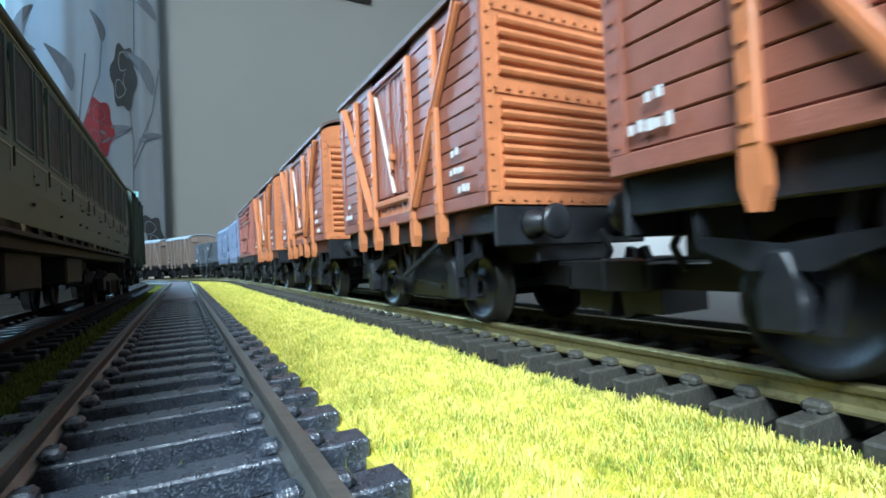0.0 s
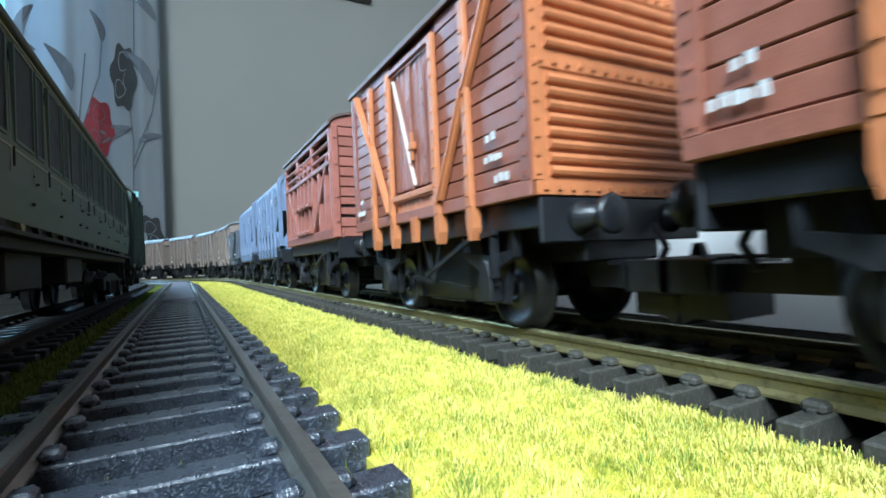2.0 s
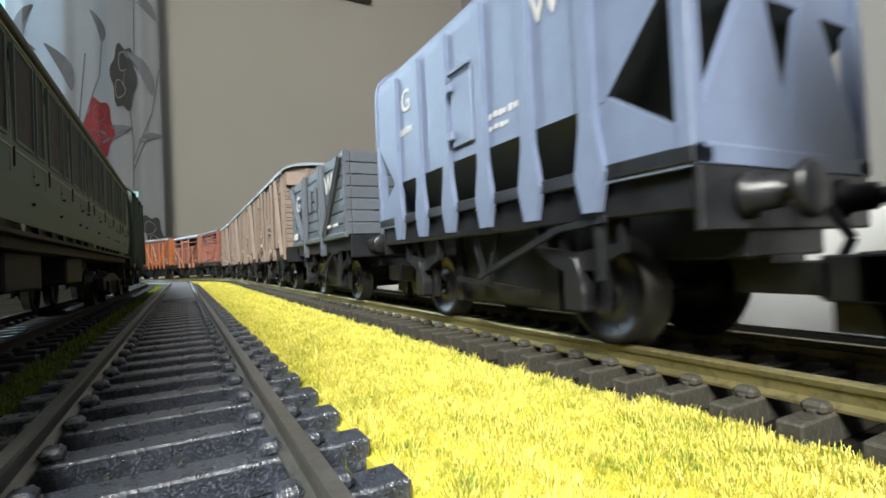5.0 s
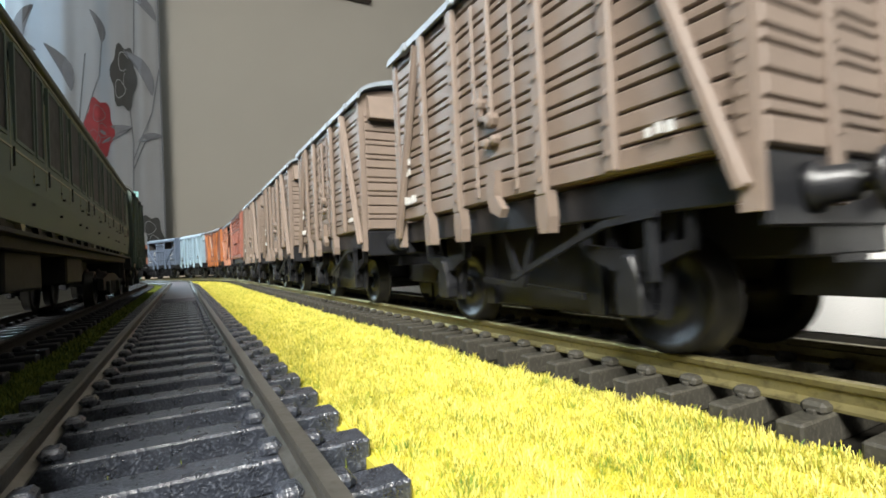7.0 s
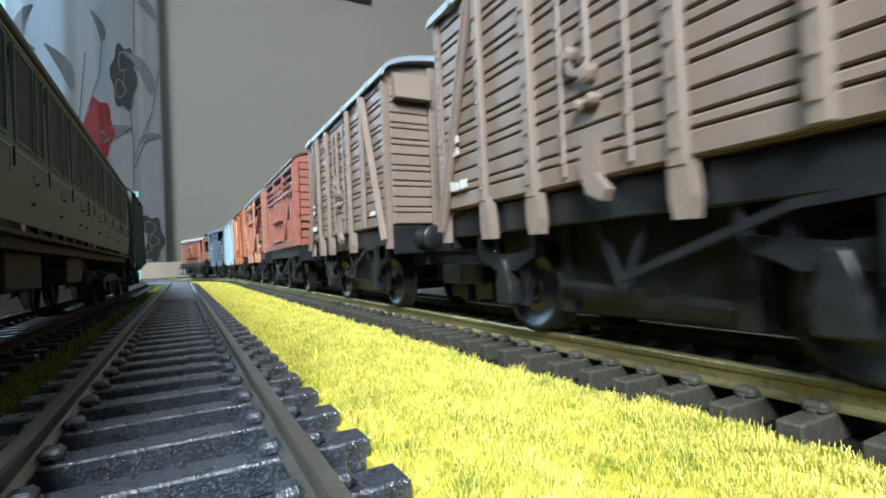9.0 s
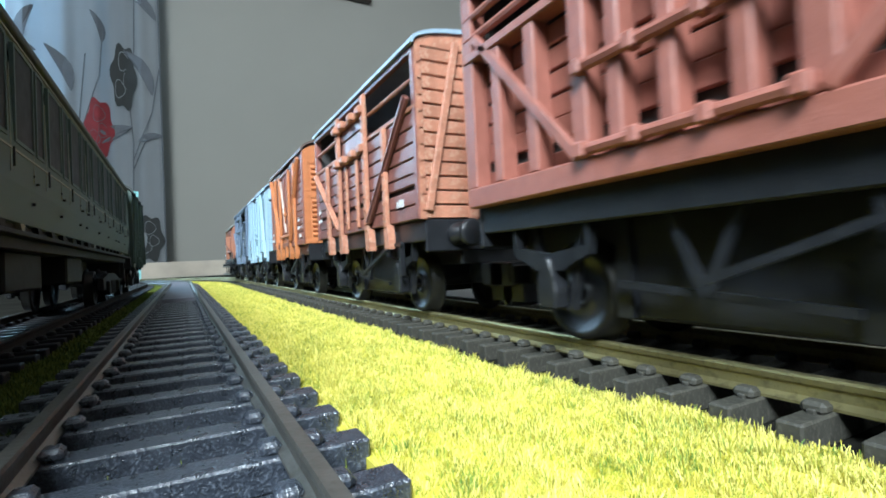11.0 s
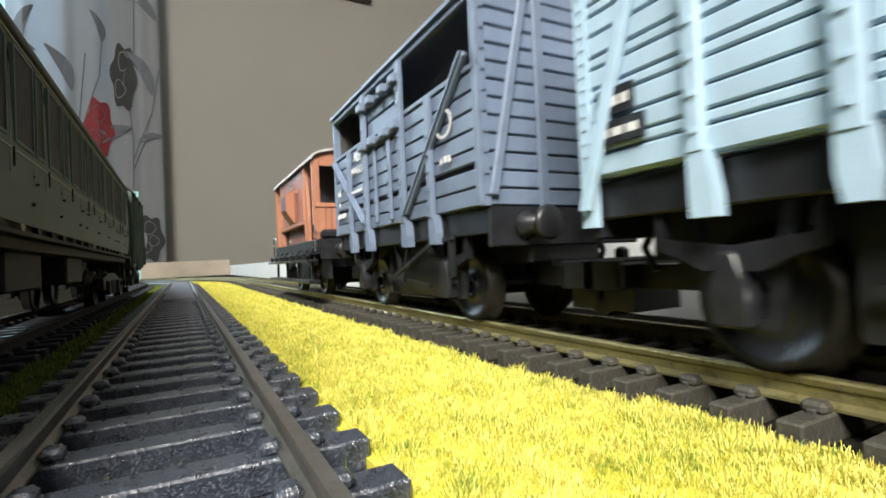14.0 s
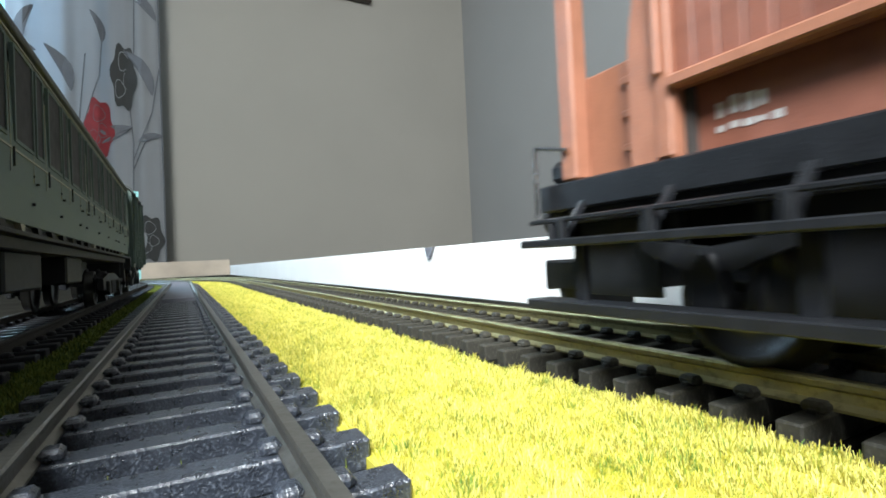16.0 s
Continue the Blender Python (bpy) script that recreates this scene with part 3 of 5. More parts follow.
def underframe(w, half=HALF, base=20.0, beams="black", levers=True):
    for s in (-1, 1):
        boxed("solebar", beams, w, s * 14.2 - 0.7, s * 14.2 + 0.7, -half + 0.4, half - 0.4, 15.4, FLOOR - 0.05, bevel=0.2)
        boxed("headstock", beams, w, -15.2, 15.2, s * half - 0.8 * (s > 0) - 0.0, s * half + 0.8 * (s < 0), 13.2, FLOOR - 0.05, bevel=0.25)
        hk = part("coupling", COUPLING["coupling"], "black", w, at=(0, s * (half - 0.2), 0))
        for name in ("loop", "hook", "counterweight", "brake_hose"):
            part(name, COUPLING[name], "black", hk)
        if s > 0:
            hk.rotation_euler = (0, 0, math.pi)
        for x in (-8.7, 8.7):
            b = part("buffer", BUFFER, "black", w, at=(x, s * half, 16.6))
            if s > 0:
                b.rotation_euler = (0, 0, math.pi)
    for y in (-base, base):
        wheelset(w, y)
        for s in (-1, 1):
            for name, me in (("axle_guard", AXLE_GUARD), ("axlebox", AXLEBOX), ("leaf_spring", SPRING)):
                g = part(name, me, "black", w, at=(s * 12.4, y, 0))
                if s > 0:
                    g.rotation_euler = (0, 0, math.pi)
    boxed("chassis", "black", w, -9.8, 9.8, -13.2, 13.2, 3.6, FLOOR - 0.4, bevel=0.4)
    for s in (-1, 1):
        boxed("chassis_end", "black", w, -7.2, 7.2, *sorted((s * 13.2, s * (half - 1))), 10.4, FLOOR - 0.4, bevel=0.3)
    if levers:
        for s in (-1, 1):
            bm = bmesh.new()
            beam(bm, (s * 15.2, -1, 8.6), (s * 15.6, -18, 14.8), 0.8, 0.6)
            beam(bm, (s * 15.6, -18, 14.8), (s * 15.6, -24.5, 15.4), 0.8, 0.6)
            box(bm, s * 15.2 - 0.5, s * 15.2 + 0.5, -24, -23, 8.5, 15.6, 0.1)
            part("brake_lever", bm, "black", w)
            part("brake_hanger", HANGER, "black", w, at=(s * 13.0, 0, 0))
            part("push_rod", PUSH_ROD, "black", w, at=(s * 12.0, 0, 0))
            for y in (-11.5, 11.5):
                part("brake_block", BRAKE_BLOCK, "black", w, at=(s * 9.6, y, 0))
        bm = bmesh.new()
        lathe(bm, [(-6, 0.5), (-6, 2.6), (6, 2.6), (6, 0.5)], 12, Matrix.Translation((3, 6, 11)) @ Matrix.Rotation(math.pi / 2, 4, "Z"))
        box(bm, 2.4, 3.6, 4, 8, 12, FLOOR - 0.5)
        part("brake_cylinder", bm, "black", w)


def roof_arc(half_w, z_eave, z_crown, n=12):
    return [(half_w * math.cos(math.pi * i / n), z_eave + (z_crown - z_eave) * math.sin(math.pi * i / n) ** 0.85) for i in range(n + 1)]


def roof(w, mat, half_w, half_l, z_eave, z_crown, thick=0.9, label="", ribs=0):
    o, i = roof_arc(half_w, z_eave, z_crown, 16), roof_arc(half_w - 0.6, z_eave, z_crown - thick, 16)
    bm = bmesh.new()
    prism(bm, o + i[::-1], "y", -half_l, half_l)
    r = part("roof", bm, mat, w, label)
    if ribs:
        for s in (-1, 1):
            for k in range(ribs):
                y = -half_l + (k + 0.5) * 2 * half_l / ribs
                boxed("rain_strip", mat, r, s * (half_w + 0.1) - 0.4, s * (half_w + 0.1) + 0.4, y - 0.8, y + 0.8, z_eave - 0.4, z_eave + 1.2, bevel=0.2)
    return r


def end_fill(w, mat, half_w, y, z0, z_eave, z_crown, thick=0.8):
    bm = bmesh.new()
    prism(bm, roof_arc(half_w, z_eave, z_crown - 1.2, 14) + [(-half_w, z0), (half_w, z0)], "y", min(y, y + thick), max(y, y + thick))
    return part("end_panel", bm, mat, w)


PLANKS = {}


def plank(w, mat, x0, x1, y0, y1, z0, z1, bevel=0.18):
    """A plank as an object of its own; alike planks share one mesh."""
    key = (mat, *(round(v, 2) for v in (x1 - x0, y1 - y0, z1 - z0)))
    if key not in PLANKS:
        bm = bmesh.new()
        a, b, c = (x1 - x0) / 2, (y1 - y0) / 2, (z1 - z0) / 2
        box(bm, -a, a, -b, b, -c, c, bevel)
        me = finish(bm, "plank")
        me.materials.append(M[mat])
        PLANKS[key] = me
    return part("plank", PLANKS[key], mat, w, at=((x0 + x1) / 2, (y0 + y1) / 2, (z0 + z1) / 2))


def rivets(bm, pts, r=0.32, h=0.3, axis="x", s=-1):
    for p in pts:
        x, y, z = p
        if axis == "x":
            box(bm, min(x, x + s * h), max(x, x + s * h), y - r, y + r, z - r, z + r, 0)
        else:
            box(bm, x - r, x + r, min(y, y + s * h), max(y, y + s * h), z - r, z + r, 0)


def strap(w, mat, s, y, z0, z1, width=1.5, foot=True, x=SIDE, depth=1.1, name="side_post", flare=0.0):
    """An upright iron on the side s, with a tapered foot below the floor."""
    bm = bmesh.new()
    a, b = sorted((s * (x + 0.1), s * (x + depth)))
    box(bm, a, b, y - width / 2, y + width / 2, z0, z1, 0.2)
    if foot:
        c, d = sorted((s * (x - 0.6), s * (x + depth - 0.15)))
        prism(bm, [(y - width / 2, z0 + 0.6), (y - width * (0.52 + flare * 0.5), 16.4), (y - width * (0.22 + flare), 14.4), (y + width * (0.22 + flare * 0.35), 14.4), (y + width * 0.52, 16.4), (y + width / 2, z0 + 0.6)], "x", c, d)
    rivets(bm, [(s * (x + depth), y, z0 + 2 + k * 3.2) for k in range(int((z1 - z0 - 3) / 3.2))], 0.28, 0.25, "x", s)
    return part(name, bm, mat, w)


def brace(w, mat, s, y0, z0, y1, z1, width=1.5, x=SIDE, depth=1.0, name="diagonal_brace"):
    bm = bmesh.new()
    c = s * (x + depth / 2 + 0.15)
    beam(bm, (c, y0, z0), (c, y1, z1), width, depth, (s, 0, 0), 0.2)
    u = s * (x + depth + 0.3)
    beam(bm, (u, y0, z0), (u, y1, z1), width * 0.35, 0.5, (s, 0, 0), 0)
    return part(name, bm, mat, w)


def bars(w, y, z, rows, x=SIDE + 0.62, mat="lettering", name="marking"):
    """Unreadable markings: plain bars on the side that faces the lens. rows: width, height, gap below."""
    bm = bmesh.new()
    for width, height, dz, dy in rows:
        k, step = max(1, int(width / 0.95)), width / max(1, int(width / 0.95))
        for i in range(k):
            box(bm, -x - 0.06, -x + 0.1, y - dy - (i + 0.5 + 0.14 * (i * 7 % 3)) * step, y - dy - i * step, z + dz + 0.12 * (i % 2), z + dz + height * (0.8 + 0.1 * (i * 5 % 3)))
    return part(name, bm, mat, w, "white painted marking")


def letters(w, text, size, y, z, x=SIDE + 0.62, mat="lettering"):
    cu = bpy.data.curves.new("lettering", "FONT")
    cu.body, cu.size, cu.extrude, cu.offset = text, size * MM, 0.05 * MM, 0.012 * size * MM
    ob = bpy.data.objects.new("lettering_source", cu)
    me = bpy.data.meshes.new_from_object(ob)
    bpy.data.objects.remove(ob)
    me.transform(Matrix(((0, 0, -1, -x * STRETCH[0] * MM), (-1, 0, 0, y * STRETCH[1] * MM), (0, 1, 0, z * MM), (0, 0, 0, 1))))
    me.name = "lettering"
    if not me.materials:
        me.materials.append(M[mat])
    return part("lettering", me, mat, w, "white painted letters " + text)


# ---- ventilated van with corrugated ends ----
def ventilated_van():
    w = thing("goods_van", "orange-brown ventilated goods van with corrugated ends", "goods van", "goods train wagons")
    underframe(w)
    top, n = 54.2, 12
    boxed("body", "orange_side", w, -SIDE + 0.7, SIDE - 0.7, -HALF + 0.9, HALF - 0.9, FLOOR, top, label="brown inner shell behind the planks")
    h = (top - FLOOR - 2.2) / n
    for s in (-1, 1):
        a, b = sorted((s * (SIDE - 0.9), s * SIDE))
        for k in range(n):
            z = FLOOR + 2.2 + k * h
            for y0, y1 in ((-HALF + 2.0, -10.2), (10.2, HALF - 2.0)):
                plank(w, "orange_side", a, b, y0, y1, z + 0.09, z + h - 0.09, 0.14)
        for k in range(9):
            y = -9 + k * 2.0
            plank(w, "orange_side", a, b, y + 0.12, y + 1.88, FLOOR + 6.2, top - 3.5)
            plank(w, "orange", a, b, y + 0.12, y + 1.88, FLOOR + 0.4, FLOOR + 4.2)
        boxed("door_rail", "orange", w, *sorted((s * SIDE, s * (SIDE + 0.9))), -9.2, 9.2, FLOOR + 4.3, FLOOR + 5.6, bevel=0.2)
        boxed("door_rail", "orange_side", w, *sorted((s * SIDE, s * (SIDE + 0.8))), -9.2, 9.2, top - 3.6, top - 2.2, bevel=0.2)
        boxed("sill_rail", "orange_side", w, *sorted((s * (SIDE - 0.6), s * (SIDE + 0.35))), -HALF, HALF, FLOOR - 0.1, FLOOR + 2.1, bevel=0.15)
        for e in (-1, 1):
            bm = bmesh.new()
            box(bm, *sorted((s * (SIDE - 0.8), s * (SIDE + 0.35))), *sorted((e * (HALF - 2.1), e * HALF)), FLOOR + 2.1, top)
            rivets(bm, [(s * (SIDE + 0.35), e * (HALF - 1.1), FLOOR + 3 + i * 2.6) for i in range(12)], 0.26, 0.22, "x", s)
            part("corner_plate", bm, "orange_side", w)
            strap(w, "orange", s, e * 9.8, FLOOR, top - 2.5, 1.7)
            strap(w, "orange", s, e * 20.2, FLOOR, top - 2.0, 1.7)
            brace(w, "orange", s, e * 11.0, FLOOR + 2.4, e * 20.0, 38.5)
            brace(w, "orange", s, e * 20.4, 38.5, e * 29.0, top - 1.5)
        strap(w, "orange_side", s, 0, FLOOR + 5.6, top - 4, 0.9, False, depth=0.5, name="door_stile")
        brace(w, "door_strap", s, -1.5, FLOOR + 6.5, 7.0, top - 5, 0.45, depth=0.4, name="door_strap")
        strap(w, "orange_side", s, -5.4, FLOOR + 6, top - 6, 0.6, False, depth=0.4, name="door_stile")
        bm = bmesh.new()
        box(bm, *sorted((s * SIDE, s * (SIDE + 1.1))), -1.5, 0.2, 33, 34.5, 0.2)
        box(bm, *sorted((s * (SIDE + 0.3), s * (SIDE + 0.9))), -1.0, -0.4, 31, 36.5, 0.1)
        part("door_latch", bm, "orange", w)
        bm = bmesh.new()
        prism(bm, [(-1.2, FLOOR + 0.5), (1.2, FLOOR + 0.5), (0.7, 15.2), (-0.7, 15.2)], "x", *sorted((s * (SIDE - 0.2), s * (SIDE + 0.8))))
        part("door_stop", bm, "orange", w)
    for e in (-1, 1):
        y0, y1 = sorted((e * (HALF - 0.9), e * HALF))
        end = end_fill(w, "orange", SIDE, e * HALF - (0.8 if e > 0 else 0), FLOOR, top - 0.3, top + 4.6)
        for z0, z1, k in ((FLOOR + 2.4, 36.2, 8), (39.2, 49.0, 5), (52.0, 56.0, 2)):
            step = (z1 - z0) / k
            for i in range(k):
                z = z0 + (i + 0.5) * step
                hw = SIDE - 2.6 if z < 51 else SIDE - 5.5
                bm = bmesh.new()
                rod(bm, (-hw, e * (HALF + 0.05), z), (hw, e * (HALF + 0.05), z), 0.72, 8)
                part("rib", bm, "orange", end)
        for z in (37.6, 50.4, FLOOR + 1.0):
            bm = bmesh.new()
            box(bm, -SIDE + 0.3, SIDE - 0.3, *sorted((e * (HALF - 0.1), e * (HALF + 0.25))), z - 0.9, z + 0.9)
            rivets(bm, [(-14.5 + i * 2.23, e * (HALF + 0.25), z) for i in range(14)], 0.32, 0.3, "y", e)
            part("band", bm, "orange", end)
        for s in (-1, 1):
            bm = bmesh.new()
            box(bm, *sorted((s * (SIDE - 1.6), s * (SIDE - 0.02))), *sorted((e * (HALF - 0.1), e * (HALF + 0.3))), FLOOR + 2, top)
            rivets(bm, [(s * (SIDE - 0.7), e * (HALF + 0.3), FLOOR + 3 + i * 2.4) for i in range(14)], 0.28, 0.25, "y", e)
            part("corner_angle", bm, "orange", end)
    roof(w, "roof_brown", SIDE + 0.9, HALF + 0.8, top - 0.1, top + 5.6)
    bars(w, -HALF + 10.0, FLOOR + 2.7, ((3.4, 1.3, 0, 2.6), (4.6, 1.1, 3.2, 0.3), (2.7, 1.3, 6.2, 0.8)))
    bars(w, HALF - 2.8, FLOOR + 3.6, ((5.0, 1.3, 0, 0), (2.2, 1.2, 2.8, 2.0)))
    return w


# ---- planked van with end ventilators ----
def planked_van(mat, roof_mat, label, marks):
    w = thing("planked_van", label, "goods van", "goods train wagons")
    underframe(w)
    top = 53.0
    boxed("body", mat, w, -SIDE + 0.7, SIDE - 0.7, -HALF + 0.9, HALF - 0.9, FLOOR + 0.3, top)
    heights = [2.8, 1.4, 2.4, 2.6, 1.4, 2.4, 1.4, 2.6, 2.4, 1.4, 2.6, 1.4, 2.4, 2.4, 1.4, 2.6, 2.2]
    scale = (top - FLOOR - 0.4) / sum(heights)
    for s in (-1, 1):
        a, b = sorted((s * (SIDE - 0.9), s * SIDE))
        z = FLOOR + 0.3
        for h in heights:
            for y0, y1 in ((-HALF + 1.4, -9.3), (-9.1, 9.1), (9.3, HALF - 1.4)):
                plank(w, mat, a, b, y0, y1, z + 0.13, z + h * scale - 0.13)
            z += h * scale
        for e in (-1, 1):
            bm = bmesh.new()
            box(bm, *sorted((s * (SIDE - 0.8), s * (SIDE + 0.3))), *sorted((e * (HALF - 1.5), e * (HALF + 0.1))), 14.5, top)
            rivets(bm, [(s * (SIDE + 0.3), e * (HALF - 0.8), FLOOR + 1.5 + i * 1.5) for i in range(21)], 0.2, 0.18, "x", s)
            part("corner_angle", bm, mat, w)
            strap(w, mat, s, e * 10.0, FLOOR - 0.5, top - 0.8, 1.9, flare=0.3)
            strap(w, mat, s, e * 20.6, FLOOR + 0.4, top - 0.2, 1.6, e > 0, flare=0.7)
            brace(w, mat, s, e * (HALF - 0.9), FLOOR - 3.2, e * 22.2, top - 1.2, 1.25)
        for y in (-4.6, 4.6):
            strap(w, mat, s, y, FLOOR + 1, top - 2.5, 0.8, False, depth=0.5, name="door_stile")
        strap(w, mat, s, 0.2, FLOOR + 12, top - 3, 0.9, False, depth=0.8, name="door_bar")
        bm = bmesh.new()
        for y, z, r in ((0.2, 31.5, 1.2), (2.6, 34.5, 1.0), (-0.4, 28.5, 0.8), (1.4, 28.3, 0.8)):
            lathe(bm, [(0, r), (0.9, r), (1.2, r * 0.5)], 8, Matrix.Translation((s * SIDE, y, z)) @ (Matrix.Rotation(math.pi, 4, "Z") if s < 0 else Matrix.Identity(4)))
        beam(bm, (s * (SIDE + 0.7), 2.6, 37), (s * (SIDE + 0.7), 2.6, 32.5), 0.7, 0.6, (s, 0, 0))
        beam(bm, (s * (SIDE + 0.7), 2.6, 32.5), (s * (SIDE + 0.7), 0.2, 31.6), 0.7, 0.6, (s, 0, 0))
        part("door_latch", bm, mat, w)
        bm = bmesh.new()
        prism(bm, [(-0.9, 24.0), (0.9, 24.0), (1.5, 21), (0.6, 18.2), (-1.6, 17.2), (-2.2, 18.4), (-0.6, 20.4)], "x", *sorted((s * SIDE, s * (SIDE + 1.1))))
        part("door_catch", bm, mat, w)
    for e in (-1, 1):
        end = end_fill(w, mat, SIDE - 0.1, e * HALF - (0.8 if e > 0 else 0) - 0.25 * e, FLOOR + 0.3, top, top + 4.8)
        z = FLOOR + 0.3
        for h in heights[:-1]:
            for x0, x1 in ((-SIDE + 1.2, -6.0), (-4.4, 4.4), (6.0, SIDE - 1.2)):
                plank(end, mat, x0, x1, *sorted((e * (HALF - 0.6), e * (HALF + 0.15))), z + 0.13, z + h * scale - 0.13)
            z += h * scale
        for x in (-5.2, 5.2):
            bm = bmesh.new()
            box(bm, x - 0.8, x + 0.8, *sorted((e * (HALF - 0.2), e * (HALF + 0.6))), 15.0, top + 3.2, 0.15)
            rivets(bm, [(x, e * (HALF + 0.6), FLOOR + 2 + k * 2.1) for k in range(16)], 0.22, 0.2, "y", e)
            part("end_post", bm, mat, end)
        for x0, x1 in ((-14.4, -6.2), (6.2, 14.4)):
            bm = bmesh.new()
            prism(bm, [(e * HALF, top - 5.2), (e * (HALF + 2.2), top - 5.0), (e * (HALF + 1.3), top + 0.6), (e * HALF, top + 1.2)], "x", x0, x1)
            part("ventilator", bm, mat, end)
            boxed("vent_slot", "inside", end, x0 + 0.3, x1 - 0.3, *sorted((e * (HALF - 0.1), e * (HALF + 0.25))), top - 6.2, top - 5.2)
    roof(w, roof_mat, SIDE + 1.0, HALF + 1.4, top - 0.2, top + 6.0, 1.3, ribs=4)
    marks(w)
    return w


def tan_marks(w):
    bars(w, HALF - 3.0, FLOOR + 3.2, ((6.2, 1.6, 0, 0), (2.4, 1.3, 5.6, 2.0), (2.4, 1.3, 7.6, 2.0)))
    bars(w, -HALF + 9.5, FLOOR + 3.0, ((3.2, 1.2, 0, 0),))


def blue_marks(w):
    for y, z, a, b in ((HALF - 2.5, FLOOR + 3.4, 6.0, 2.4), (HALF - 3.0, FLOOR + 6.4, 4.4, 2.8), (-HALF + 11.8, FLOOR + 6, 5.6, 3.0)):
        bm = bmesh.new()
        box(bm, -SIDE - 0.68, -SIDE - 0.3, y - a, y, z, z + b)
        p = part("marking_patch", bm, "black", w, "black painted patch with pale marks")
        bm = bmesh.new()
        for k in range(3):
            box(bm, -SIDE - 0.74, -SIDE - 0.6, y - a * 0.3 * (k + 1), y - a * (0.3 * k + 0.08), z + b * 0.3, z + b * 0.66)
        part("marking", bm, "lettering", p)


# ---- cattle wagon with outside framing ----
def framed_cattle_wagon():
    w = thing("cattle_wagon", "red-brown cattle wagon with outside framing and open rails", "cattle wagon", "goods train wagons")
    underframe(w)
    mat, top, mid = "bauxite", 53.5, 41.8
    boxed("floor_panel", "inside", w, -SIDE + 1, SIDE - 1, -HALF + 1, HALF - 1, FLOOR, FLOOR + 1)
    for s in (-1, 1):
        a, b = sorted((s * (SIDE - 3.0), s * (SIDE - 2.2)))
        h = (mid - FLOOR - 3) / 6
        for k in range(6):
            z = FLOOR + 3 + k * h
            if k == 1:
                z += 0.4
            plank(w, mat, a, b, -HALF + 1, HALF - 1, z + 0.18, z + h - (0.9 if k == 0 else 0.18))
        boxed("sill_rail", mat, w, *sorted((s * (SIDE - 3.0), s * (SIDE + 0.5))), -HALF - 0.2, HALF + 0.2, FLOOR - 0.2, FLOOR + 2.8, bevel=0.2)
        boxed("waist_rail", mat, w, *sorted((s * (SIDE - 2.2), s * (SIDE + 0.6))), -HALF, HALF, mid, mid + 1.5, bevel=0.2)
        boxed("top_rail", mat, w, *sorted((s * (SIDE - 0.9), s * (SIDE + 0.4))), -HALF, HALF, top - 1.8, top, bevel=0.2)
        for z in (45.6, 48.8):
            bm = bmesh.new()
            rod(bm, (s * (SIDE - 0.2), -HALF, z), (s * (SIDE - 0.2), HALF, z), 0.65, 8)
            part("slat", bm, mat, w)
        for e in (-1, 1):
            for y, wd in ((HALF - 1.1, 2.2), (26.5, 2.0), (19.2, 2.0), (11.2, 2.4)):
                bm = bmesh.new()
                box(bm, *sorted((s * (SIDE - 2.3), s * (SIDE + 0.35))), e * y - wd / 2, e * y + wd / 2, FLOOR + 2.8, top if y > 30 or y < 15 else mid, 0.2)
                part("side_post", bm, mat, w)
            bm = bmesh.new()
            c = s * (SIDE + 0.1)
            beam(bm, (c, e * 11.5, FLOOR + 3), (c, e * 31.5, mid + 3.5), 1.5, 1.0, (s, 0, 0), 0.2)
            part("diagonal_brace", bm, mat, w)
        for y in (-6.2, 0.3, 6.2):
            boxed("door_post", mat, w, *sorted((s * (SIDE - 2.2), s * (SIDE + 0.5))), y - 0.9, y + 0.9, FLOOR + 3, 47.5, bevel=0.2)
        for z in (FLOOR + 3.6, 32.5):
            bm = bmesh.new()
            rod(bm, (s * (SIDE + 0.7), -10.6, z), (s * (SIDE + 0.7), 10.6, z), 0.7, 8)
            for y in (-10.4, -3.5, 3.5, 10.4):
                box(bm, *sorted((s * SIDE, s * (SIDE + 1.6))), y - 0.7, y + 0.7, z - 0.9, z + 0.9, 0.2)
            part("door_hinge", bm, mat, w)
        bm = bmesh.new()
        for y in (-9.5, -3.5, 3.5, 9.5):
            lathe(bm, [(0, 0.9), (1.2, 0.9), (1.5, 0.4)], 8, Matrix.Translation((s * SIDE, y, 47)) @ (Matrix.Rotation(math.pi, 4, "Z") if s < 0 else Matrix.Identity(4)))
            box(bm, *sorted((s * (SIDE - 0.4), s * (SIDE + 0.8))), y - 1.4, y + 1.4, 44.4, 46.0, 0.2)
        part("door_bolts", bm, mat, w)
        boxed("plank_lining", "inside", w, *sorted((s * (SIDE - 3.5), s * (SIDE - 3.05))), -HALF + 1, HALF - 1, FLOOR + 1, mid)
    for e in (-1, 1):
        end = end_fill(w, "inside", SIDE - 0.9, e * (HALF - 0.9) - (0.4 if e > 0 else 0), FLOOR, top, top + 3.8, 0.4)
        h = (top - FLOOR) / 11
        for k in range(11):
            z = FLOOR + k * h
            for x0, x1 in ((-SIDE + 0.2, -0.9), (0.9, SIDE - 0.2)):
                plank(end, mat, x0, x1, *sorted((e * (HALF - 0.9), e * HALF)), z + (0.75 if k in (2, 3) else 0.17), z + h - 0.17)
        for x in (0, SIDE - 0.9, -SIDE + 0.9):
            bm = bmesh.new()
            box(bm, x - 1.0, x + 1.0, *sorted((e * (HALF - 0.3), e * (HALF + 0.8))), FLOOR - (4.5 if x == 0 else 0), top + (2 if x == 0 else 0), 0.2)
            rivets(bm, [(x, e * (HALF + 0.8), z) for z in (FLOOR + 5, 32, 42, 50)], 0.4, 0.4, "y", e)
            part("end_post", bm, mat, end)
